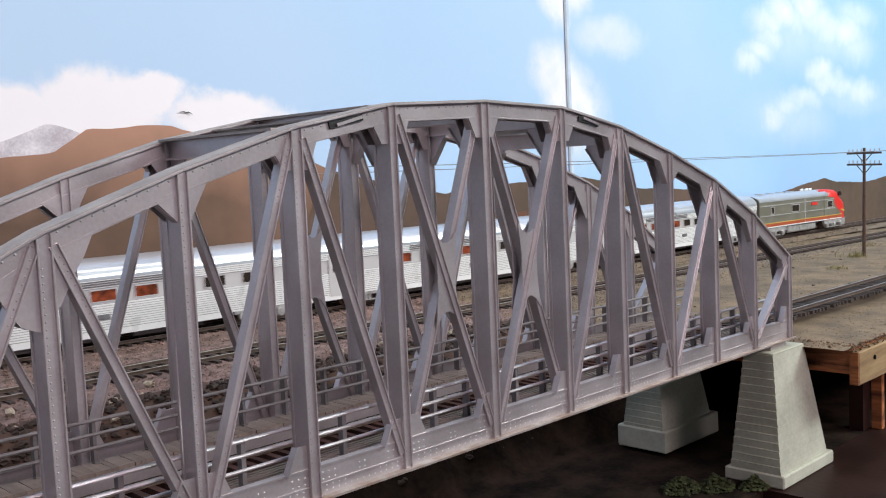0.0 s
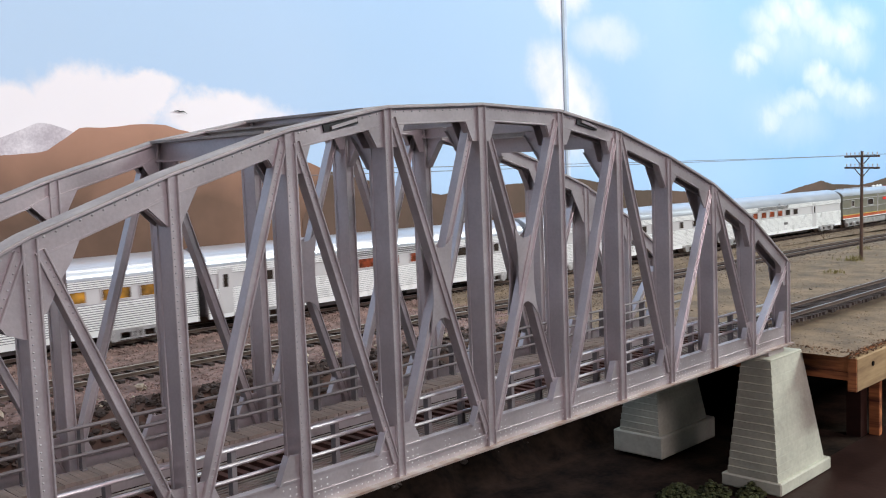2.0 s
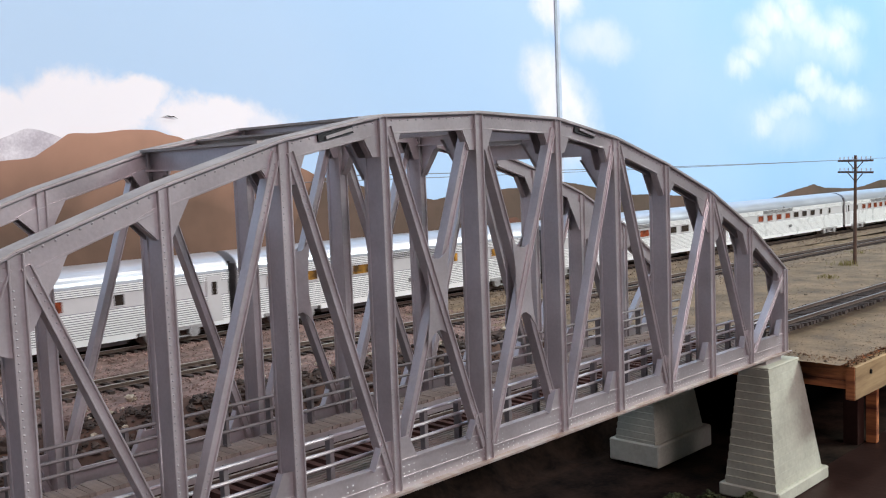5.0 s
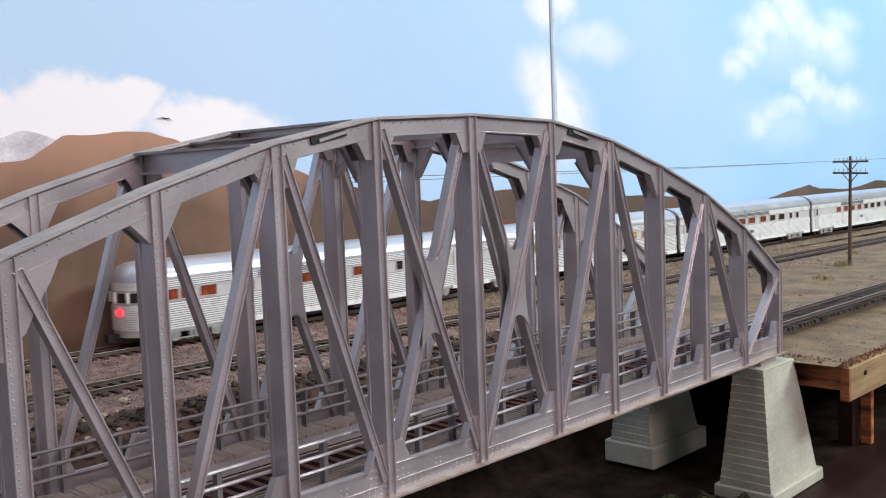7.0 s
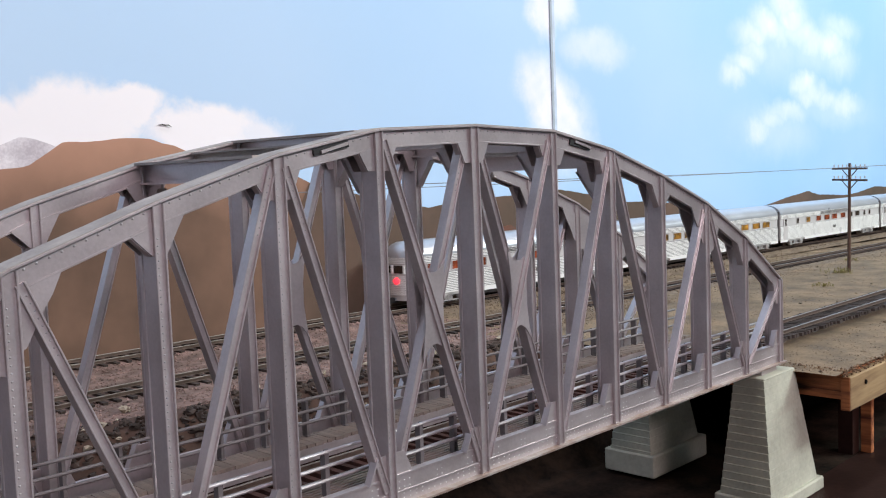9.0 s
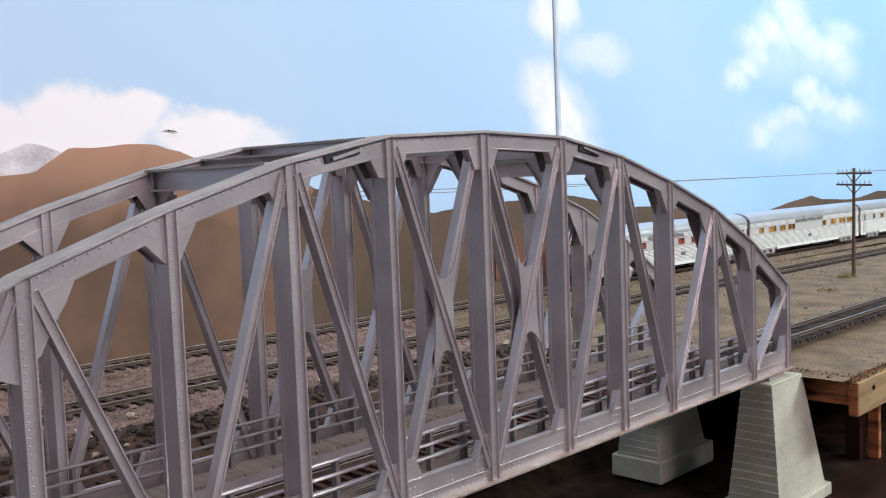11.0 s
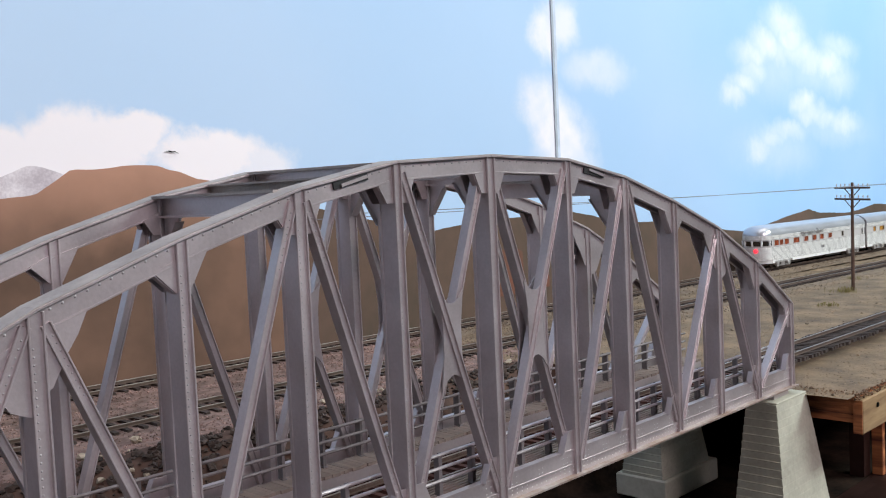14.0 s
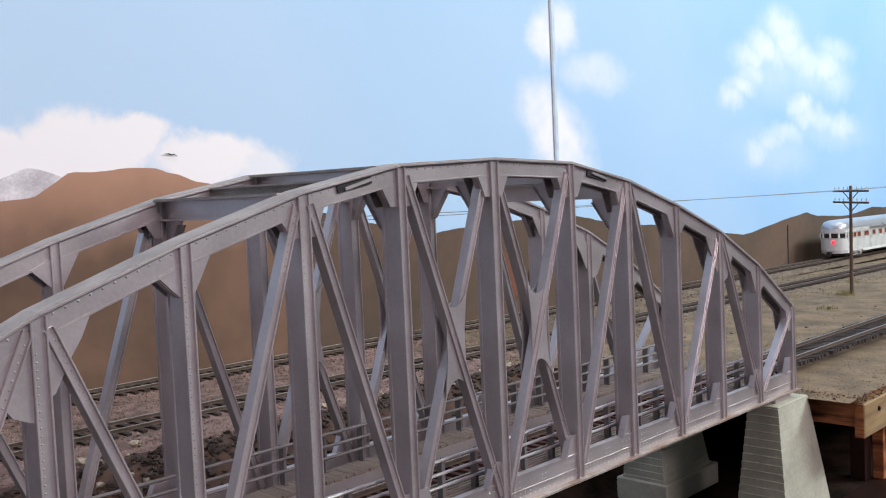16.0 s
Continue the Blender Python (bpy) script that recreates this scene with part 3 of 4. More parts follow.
        for slope, d in ((slope_l, -1), (slope_r, 1)):
            if slope is None:
                continue
            for d0, d1 in ((1.05, 1.65), (7.25, 7.75)):
                bm = bmesh.new()
                if abs(i) == 4:
                    g = min(12.0, 12.0 * h / 80)
                    zg = h + d * slope * g - 5.3
                    plate(bm, [(x + d * 1.2, h - 5.0), (x + d * g, zg), (x + d * (g - 2.6), zg - 5.5), (x + d * (g - 5.6), zg - 10.0), (x + d * 3.0, min(zg - 11.5, h - 17.5)), (x + d * 1.2, min(zg - 12, h - 18.5))], Y(d0), Y(d1))
                    part("gusset", bm, STEEL, bridge)
                    continue
                low = 4.2 if abs(i) in (0, 1, 2, 6) else 1.9
                foot = h - (12.2 if low > 2 else 13.2)
                plate(bm, [(x + d * 1.2, h - 5.0), (x + d * 7.4, h + d * slope * 7.4 - 5.3), (x + d * low, foot), (x + d * 1.2, foot)], Y(d0), Y(d1))
                if d0 < 2:
                    bar(bm, (x + d * 7.4, Y(2.6), h + d * slope * 7.4 - 5.5), (x + d * low, Y(2.6), foot), 0.4, 2.2)
                part("gusset", bm, STEEL, bridge)
        # gussets at the foot
        for d in (-1, 1):
            if abs(i + d) > 6 or (d > 0 and i not in (-5, -3, -1)):
                continue
            bm = bmesh.new()
            plate(bm, [(x + d * 1.0, 9.0), (x + d * 9.4, 9.0), (x + d * 6.0, 16.5), (x + d * 1.0, 16.5)], Y(1.45), Y(2.05))
            if d < 0:
                bar(bm, (x - 9.6, Y(1.1), 9.4), (x - 6.1, Y(1.1), 17.0), 0.5, 2.6)
                bar(bm, (x - 8.4, Y(1.2), 9.4), (x - 4.9, Y(1.2), 17.0), 0.45, 0.7)
            part("foot_gusset", bm, STEEL, bridge)
    # diagonals: from an upper node to a lower node
    for side in (-1, 1):
        for up, low in ((0, 1), (1, 0), (2, 1), (2, 3), (4, 3), (4, 5), (6, 5)):
            xa, xb = node_x(up * side), node_x(low * side)
            d = math.copysign(1, xb - xa)
            a, b = Vector((xa + d * 2.2, 0, node_h(up) - 3.5)), Vector((xb - d * 2.2, 0, 5.5))
            n = Vector((-(b - a).z, 0, (b - a).x)).normalized()
            bm, rv = bmesh.new(), bmesh.new()
            depth = 1.3 if (up, low) == (0, 1) else 0.0
            sec = [(-1.3, 0.3), (-0.85, 0.3), (-0.85, 0.9), (0.85, 0.9), (0.85, 0.3), (1.3, 0.3), (1.3, 3.9), (0.85, 3.9), (0.85, 3.4), (-0.85, 3.4), (-0.85, 3.9), (-1.3, 3.9)]
            extrude(bm, [(p, q + depth) for p, q in sec], (a.x, y0, a.z), (b.x, y0, b.z), n, (0, s, 0))
            length = (b - a).length
            for k in range(9):
                for q in (3 + k * 1.9, length - 3 - k * 1.9):
                    c = a + (b - a) * (q / length)
                    rivet(rv, c.x + n.x * 0.25, Y(0.9 + depth), c.z + n.z * 0.25, 0.3, -s)
            bevelled(bm, 0.1)
            bar_ob = part("diagonal", bm, STEEL, bridge)
            part("rivets", rv, RIVET_DULL, bar_ob)["kind"] = "stuff"
        # plate where the two diagonals cross
        cx = side * CENTRE * 0.5
        cz = 57.5
        pts = []
        for q, (px, pz) in enumerate(((-5.6, 13.5), (-3.4, 11.2), (-1.2, 10.2), (1.2, 10.2), (3.4, 11.2), (5.6, 13.5), (4.1, 4), (4.1, -4), (5.6, -13.5), (3.0, -10.5), (0.8, -9.4), (-0.8, -9.4), (-3.0, -10.5), (-5.6, -13.5), (-4.1, -4), (-4.1, 4))):
            pts.append((cx + px * 0.98, cz + pz * 1.14))
        for d0, d1 in ((0.95, 1.45), (5.1, 5.5)):
            bm = bmesh.new()
            plate(bm, pts, Y(d0), Y(d1))
            part("cross_plate", bm, STEEL, bridge)


def bridge_deck(bridge):
    for i in range(-6, 7):
        bm = bmesh.new()
        x = node_x(i)
        box(bm, x - 0.4, 5, -1.5, x + 0.4, WIDTH - 5, 2.0)
        box(bm, x - 1.8, 5, -2.0, x + 1.8, WIDTH - 5, -1.5)
        part("floor_beam", bm, STEEL, bridge)
    for y in (29.2, 45.8):
        bm = bmesh.new()
        box(bm, -222, y - 0.5, -5.0, 222, y + 0.5, 0.4)
        box(bm, -222, y - 1.6, -0.2, 222, y + 1.6, 0.4)
        part("stringer", bm, STEEL, bridge)
    # top struts with knee brackets
    for i in range(-2, 3):
        x, h = node_x(i), node_h(i)
        bm = bmesh.new()
        deep = 6.3
        plate_bm = bmesh.new()
        box(plate_bm, x - 3.8, 7, h - 0.9, x + 3.8, WIDTH - 7, h - 0.1)
        box(bm, x - 0.5, 7, h - deep, x + 0.5, WIDTH - 7, h - 0.9)
        box(bm, x - 2.6, 7, h - deep - 0.6, x + 2.6, WIDTH - 7, h - deep)
        strut = part("top_strut", bm, STEEL, bridge)
        for y, s in ((8.0, 1), (WIDTH - 8.0, -1)):
            kb = bmesh.new()
            extrude(kb, [(0, -6.6), (8.5, -6.6), (8.5, -8.2), (1.2, -18.5), (0, -18.5)], (x - 0.35, y, h), (x + 0.35, y, h), (0, s, 0), (0, 0, 1))
            extrude(kb, [(8.5, -8.2), (8.2, -8.5), (0.9, -18.7), (1.2, -18.4)], (x - 1.6, y, h), (x + 1.6, y, h), (0, s, 0), (0, 0, 1))
            part("knee_bracket", kb, STEEL, bridge)
        part("strut_cover", plate_bm, STEEL_DUSTY, strut, "dusty strut cover plate")
    for i in (-1.5, -0.5, 0.5, 1.5):
        xa, xb = node_x(int(i - 0.5)), node_x(int(i + 0.5))
        h = (node_h(int(i - 0.5)) + node_h(int(i + 0.5))) / 2
        bm = bmesh.new()
        x = (xa + xb) / 2
        box(bm, x - 2.2, 7, h - 1.0, x + 2.2, WIDTH - 7, h - 0.4)
        box(bm, x - 0.4, 7, h - 4.2, x + 0.4, WIDTH - 7, h - 1.0)
        part("top_strip", bm, STEEL_DUSTY, bridge)
    # walkways and handrails
    for y0, y1, z, yr in ((10.0, 19.5, 7.2, 9.4), (51.0, 62.0, 9.2, 60.0)):
        bm = bmesh.new()
        box(bm, -222, y1 - 0.8, z - 6, 222, y1, z - 1.2)
        box(bm, -222, y0, z - 6, 222, y0 + 0.8, z - 1.2)
        part("walkway_girder", bm, STEEL, bridge)
        if z > 8:
            bm = bmesh.new()
            box(bm, -0.87, 0, -1.2, 0.87, y1 - y0, 0)
            me = mesh_of("plank", bm, PLANK)
            rng = random.Random(14)
            for k in range(246):
                shared("plank", me, bridge, (-221.4 + (k + 0.5) * 1.8, y0 + rng.uniform(-0.25, 0.25), z + rng.uniform(-0.12, 0.08)), rng.uniform(-0.8, 0.8))
        else:
            for k in range(5):
                bm = bmesh.new()
                w = (y1 - y0) / 5
                box(bm, -222, y0 + k * w + 0.5, z - 1.2, 222, y0 + (k + 1) * w - 0.5, z)
                part("plank", bm, PLANK, bridge)
        bm = bmesh.new()
        if z > 8:
            box(bm, -0.55, -0.6, 0, 0.55, -0.1, 13.8)
            box(bm, -0.2, -0.1, 0, 0.2, 2.6, 13.2)
        else:
            box(bm, -0.75, -0.5, 0, 0.75, 0.1, 13.8)
            box(bm, -0.75, 0.1, 0, -0.4, 1.7, 13.0)
        box(bm, -0.8, -1.0, -0.2, 0.8, 1.0, 0.4)
        me = mesh_of("rail_post", bm, RAILING)
        if z > 8:
            places = [-9.4 + (k - 12) * 17.5 for k in range(25)]
        else:
            places = [(node_x(i) + node_x(i + 1)) / 2 for i in range(-6, 6)] + [node_x(i) - 5 for i in range(0, 7)]
        for x in places:
            shared("rail_post", me, bridge, (x, yr, z))
        for dz in (13.2, 9.0, 4.9):
            bm = bmesh.new()
            rod(bm, (-220, yr - 0.6, z + dz), (220, yr - 0.9, z + dz), 0.58, 8)
            part("hand_rail", bm, RAILING if z > 8 else STEEL, bridge)


# ---- tracks ----
def track(name, label, y_of, x0, x1, z_of, tie_len, tie_mat, pitch):
    """Two rails on ties along x; z_of gives the railhead."""
    ob = thing(name, label, "track")
    way = [(x, y_of(x), z_of(x)) for x in [x0] + [q for q in (0.0, 200.0, 226.0) if x0 < q < x1] + [x1]]
    for d in (-8.25, 8.25):
        bm = bmesh.new()
        sec = [(-0.45, -0.22), (-0.45, -0.7), (-0.2, -0.85), (-0.2, -1.6), (-0.95, -1.75), (-0.95, -1.95), (0.95, -1.95), (0.95, -1.75), (0.2, -1.6), (0.2, -0.85), (0.45, -0.7), (0.45, -0.22)]
        sweep(bm, [(u + d, v) for u, v in sec], way)
        rail = part("rail", bm, RAIL, ob)
        bm = bmesh.new()
        sweep(bm, [(u + d, v) for u, v in ((-0.45, -0.22), (0.45, -0.22), (0.4, 0.0), (-0.4, 0.0))], way)
        part("railhead", bm, RAIL_TOP, rail, "worn bright railhead")
    bm = bmesh.new()
    half = min(1.2, pitch * 0.22)
    box(bm, -half, -tie_len / 2, -3.9, half, tie_len / 2, -1.9)
    me = mesh_of("tie", bm, tie_mat)
    n = int((x1 - x0) / pitch)
    rng = random.Random(int(y_of(0)))
    for k in range(min(n, 290)):
        x = x0 + (k + 0.5) * pitch
        shared("tie", me, ob, (x + rng.uniform(-0.3, 0.3), y_of(x) + rng.uniform(-0.8, 0.8), z_of(x) + rng.uniform(-0.15, 0.1)), rng.uniform(-2, 2))
    if n > 290:
        bm = bmesh.new()
        for k in range(290, n):
            x = x0 + (k + 0.5) * pitch
            box(bm, x - half, y_of(x) - tie_len / 2, z_of(x) - 3.9, x + half, y_of(x) + tie_len / 2, z_of(x) - 1.9)
        part("far_ties", bm, tie_mat, ob)["kind"] = "stuff"
    return ob


def main_y(x):
    """The main track leans towards the aisle past the bridge."""
    return MAIN_Y - 0.02 * max(0.0, x - 200.0)


def side_y(x):
    return SIDE_Y - 0.012 * max(0.0, x - 200.0)


def straight(x):
    return TRACK_Y


def rail_level(x):
    return 2.4 - 0.004 * x if x > 0 else 2.4


def side_level(x):
    return 1.0 + fall(x) * 0.9


def bridge_level(x):
    return 4.5 if x < 226 else 4.5 - 0.004 * (x - 226)


MAIN_Y, SIDE_Y, TRACK_Y = 312.0, 229.0, 37.5


def ballast(name, y_of, half, z_of, x0, x1, seed, material, label):
    """A trapezoid bed with a stony surface, plus loose stones."""
    bm = bmesh.new()
    n = int((x1 - x0) / 3)
    prof = [(-half - 9, -6.5), (-half, -3.2), (-half * 0.4, -3.1), (0, -3.2), (half * 0.4, -3.1), (half, -3.2), (half + 9, -6.5)]
    last = None
    for i in range(n + 1):
        x = x0 + (x1 - x0) * i / n
        ring = [bm.verts.new((x, y_of(x) + dy + 1.5 * noise.noise((x * 0.2, dy, seed)), z_of(x) + dz + 0.55 * noise.noise((x * 0.6, dy * 0.9, seed)))) for dy, dz in prof]
        if last:
            for a in range(len(prof) - 1):
                bm.faces.new((last[a], ring[a], ring[a + 1], last[a + 1]))
        last = ring
    tagged(part(name, bm, material, smooth=True), label, "ballast", kind="stuff")


def tracks():
    track("main_track", "rusty railway track with worn brown ties on gravel", main_y, -420, 3000, rail_level, 30, TIE_GREY, 7.0)
    track("side_track", "empty rusty siding track with brown ties", side_y, -420, 3000, side_level, 30, TIE_GREY, 7.0)
    track("bridge_track", "track with dark red-brown ties across the bridge", straight, -222, 226, bridge_level, 34, TIE, 5.2)
    track("bank_track", "track with dark ties running on from the bridge", straight, 226, 2400, bridge_level, 30, TIE_GREY, 4.8)
    for name, y_of, half, lv, seed in (("main_ballast", main_y, 21, rail_level, 1), ("side_ballast", side_y, 24, side_level, 5)):
        ballast(name, y_of, half, lv, -420, 262, seed, BALLAST, "pinkish grey gravel bed under the track")
        ballast(name, y_of, half, lv, 262, 2400, seed, BALLAST_TAN, "tan brown gravel bed under the track")


# ---- piers ----
def pier(x, y, label, z0=-67.0, z1=-4.0, base=6.5):
    """A battered pier in thin courses on a footing; x, y: the corner of its top."""
    ob = thing("bridge_pier", label, "pier", (x, y, z0), "bridge piers")
    hgt = z1 - z0

    def slab(name, material, xa, xb, ya, yb, za, zb, grow, bev=0.0, taper=(0, 0, 0, 0)):
        bm = bmesh.new()
        lo = [bm.verts.new(p) for p in ((xa, ya, za), (xb, ya, za), (xb, yb, za), (xa, yb, za))]
        hi = [bm.verts.new(p) for p in ((xa + taper[0] - grow, ya + taper[2] - grow, zb), (xb + taper[1] + grow, ya + taper[2] - grow, zb), (xb + taper[1] + grow, yb + taper[3] + grow, zb), (xa + taper[0] - grow, yb + taper[3] + grow, zb))]
        bm.faces.new(lo[::-1]), bm.faces.new(hi)
        for i in range(4):
            bm.faces.new((lo[i], lo[(i + 1) % 4], hi[(i + 1) % 4], hi[i]))
        if bev:
            bevelled(bm, bev)
        return part(name, bm, material, ob)
    slab("footing", STONE, -9, 47, -8, 23, 0, base, 0, 0.7)
    slab("bearing", STEEL, 4, 20, 4, 10, hgt + 0.9, hgt + 4.0, 0, 0.2)
    n = 15
    for k in range(n):
        q0, q1 = k / n, (k + 1) / n
        step = ((6.0 / n) - 0.6, (-12.0 / n), (6.0 / n), (-5.0 / n))
        slab("course", STONE, -8 + 6 * q0, 43 - 12 * q0, -6 + 6 * q0, 20 - 5 * q0, 6.5 + (hgt - 6.5) * q0, 6.5 + (hgt - 6.5) * q1 - 0.02, 0.1, 0, step)
    slab("cap", STONE, -2.1, 31.1, -0.1, 15.1, hgt - 0.1, hgt + 0.9, 0, 0.4)
    return ob


# ---- loose stones ----
def stones(name, material, label, spots, seed):
    """Many small angular stones in one mesh: jittered eight-sided lumps."""
    rng = random.Random(seed)
    verts, faces = [], []
    unit = [(1, 0, 0), (-1, 0, 0), (0, 1, 0), (0, -1, 0), (0, 0, 1), (0, 0, -1)]
    tris = [(0, 2, 4), (2, 1, 4), (1, 3, 4), (3, 0, 4), (2, 0, 5), (1, 2, 5), (3, 1, 5), (0, 3, 5)]
    g = 0.618
    ico = [(0, 1, g), (0, -1, g), (0, 1, -g), (0, -1, -g), (1, g, 0), (-1, g, 0), (1, -g, 0), (-1, -g, 0), (g, 0, 1), (g, 0, -1), (-g, 0, 1), (-g, 0, -1)]
    ico_f = [(0, 1, 8), (0, 10, 1), (0, 8, 4), (0, 4, 5), (0, 5, 10), (1, 6, 8), (1, 7, 6), (1, 10, 7), (8, 6, 4), (10, 5, 7),
             (2, 9, 3), (2, 3, 11), (2, 4, 9), (2, 5, 4), (2, 11, 5), (3, 9, 6), (3, 6, 7), (3, 7, 11), (9, 4, 6), (11, 7, 5)]
    small = (unit, tris)
    for x, y, z, r in spots:
        unit, tris = (ico, ico_f) if r > 1.1 else small
        q = rng.uniform(0, 6.283)
        c, s = math.cos(q), math.sin(q)
        base = len(verts)
        for u in unit:
            k = r * rng.uniform(0.65, 1.25)
            px, py, pz = u[0] * k, u[1] * k, u[2] * k * 0.75
            px += rng.uniform(-0.25, 0.25) * r
            py += rng.uniform(-0.25, 0.25) * r
            verts.append(((x + px * c - py * s) * MM, (y + px * s + py * c) * MM, (z + pz) * MM))
        faces += [tuple(base + i for i in f) for f in tris]
    me = bpy.data.meshes.new(name)
    me.from_pydata(verts, [], faces)
    me.materials.append(material)
    return tagged(new(name, me), label, "stones", kind="stuff")


def loose_stones():
    rng = random.Random(5)
    spots = []
    for k in range(3200):
        x, y = rng.uniform(-330, 226), rng.triangular(122, 186, 166)
        r = rng.choice((0.6, 0.8, 1.0, 1.2, 1.6, 2.1))
        if y > 172 and rng.random() < 0.6:
            continue
        spots.append((x, y, ground_height(x, y) + r * 0.3, r))
    stones("dark_rocks", ROCK, "dark broken rocks along the bank", spots, 1)
    spots = []
    for k in range(150):
        x, y = rng.uniform(-330, 226), rng.uniform(140, 196)
        r = rng.choice((0.9, 1.2, 1.6, 2.2))
        spots.append((x, y, ground_height(x, y) + r * 0.8, r))
    stones("pale_rocks", ROCK_PALE, "pale tan stones among dark rocks", spots, 2)
    spots = []
    for k in range(24000):
        x = rng.uniform(-330, 420) if k % 4 else rng.uniform(300, 1100)
        y = rng.uniform(176, 340)
        if abs(abs(y - main_y(x)) - 8.25) < 1.6 or abs(abs(y - side_y(x)) - 8.25) < 1.6:
            continue
        lift = 0
        for yc, lv in ((main_y(x), rail_level), (side_y(x), side_level)):
            if abs(y - yc) < 24:
                lift = lv(x) - 3.1
            elif abs(y - yc) < 33:
                lift = lv(x) - 3.1 - 3.4 * (abs(y - yc) - 24) / 9
        z = max(ground_height(x, y), lift) if lift else ground_height(x, y)
        spots.append((x, y, z + 0.1, rng.uniform(0.45, 1.0)))
    stones("gravel", BALLAST, "pinkish grey gravel between the tracks", [q for q in spots if q[0] < 262], 3)
    stones("gravel", BALLAST_TAN, "tan brown gravel along the far tracks", [q for q in spots if q[0] >= 262], 9)
    spots = []
    for k in range(9000):
        x = 228 + 700 * rng.random() ** 1.6
        y = rng.uniform(-23, 200)
        if abs(y - TRACK_Y) < 17:
            continue
        spots.append((x, y, ground_height(x, y), rng.uniform(0.25, 0.6) * (2.2 if rng.random() < 0.02 else 1)))
    stones("dirt_clods", EARTH_LUMP, "small tan dirt clods on the bank", spots, 4)
    spots = []
    for k in range(800):
        t = rng.random()
        spots.append((237 + rng.uniform(-2.5, 2.5), -26 + 150 * t, -4.5 + rng.uniform(-2.5, 1.5), rng.uniform(0.3, 0.85)))
        spots.append((237 + 260 * t, -26 + rng.uniform(-1.2, 2.5), -4.5 - 0.008 * 260 * t + rng.uniform(-2, 1.2), rng.uniform(0.3, 0.85)))
    stones("crumbled_edge", PLY_CRUMB, "crumbled orange-brown earth at the bench edge", spots, 6)


def tufts():
    rng = random.Random(8)
    for n, (cx, cy, cz, spread, tall, count, material, label) in enumerate((
            (672, 150, -8, 12, 5, 60, LEAF_DRY, "small yellow-green dry grass tuft by the pole"),
            (560, 120, -6, 9, 3, 40, LEAF_DRY, "small dry grass tuft on the bank"),
            (800, 190, -9, 14, 3, 40, LEAF_DRY, "small dry grass tuft beside the track"))):
        bm = bmesh.new()
        for k in range(count):
            x, y = cx + rng.gauss(0, spread * 0.4), cy + rng.gauss(0, spread * 0.4)
            bar(bm, (x, y, cz), (x + rng.uniform(-1.5, 1.5), y + rng.uniform(-1.5, 1.5), cz + tall * rng.uniform(0.5, 1.1)), 0.35, 0.3)
        tagged(part("grass_tuft", bm, material), label, "grass", "grass tufts", "stuff")
    for cx, cy, r, count in ((172, 16, 8, 380), (160, 28, 9, 420), (183, 2, 6, 240)):
        spots = []
        for k in range(count):
            a, q = rng.uniform(0, 6.283), rng.random() ** 0.6 * r
            spots.append((cx + q * math.cos(a) * 1.3, cy + q * math.sin(a), -67 + rng.uniform(0, 7) * (1 - q / r) + 0.4, rng.uniform(0.5, 1.3)))
        stones("bush", LEAF, "small green foam bush below the pier", spots, 20 + count)


# ---- train ----
WHEELS = []
SPEED = 108.9
CAR = 298.5
OBS = 285.0
TAIL_X = -732.0


def truck_mesh(bm, x, axles=(-14, 14)):
    for y in (-16.0, 16.0):
        box(bm, x - 21, y - 0.9, 6.0, x + 21, y + 0.9, 8.0)
        box(bm, x - 15, y - 0.6, 1.9, x + 15, y + 0.6, 2.7)
        for a in axles:
            rod(bm, (x + a, y - 1.5, 4.8), (x + a, y + 1.5, 4.8), 3.5, 14)
            rod(bm, (x + a, y - 1.9, 4.8), (x + a, y + 1.9, 4.8), 1.7, 10)
        for k in (-3.2, 0, 3.2):
            rod(bm, (x + k, y, 2.6), (x + k, y, 8.4), 1.2, 8)
    box(bm, x - 4, -13, 5.0, x + 4, 13, 9.0)


def wheel_set(x, parent):
    bm = bmesh.new()
    for y in (-8.6, 8.6):
        rod(bm, (0, y - 1.2, 0), (0, y + 1.2, 0), 5.2, 18)
        rod(bm, (0, y - 1.5, 0), (0, y - 1.2, 0), 2.2, 10)
    rod(bm, (0, -8, 0), (0, 8, 0), 1.2, 8)
    ob = part("wheel_set", bm, RAIL, parent)
    ob.location = (x * MM, 0, 5.2 * MM)
    WHEELS.append((ob, x))
    return ob


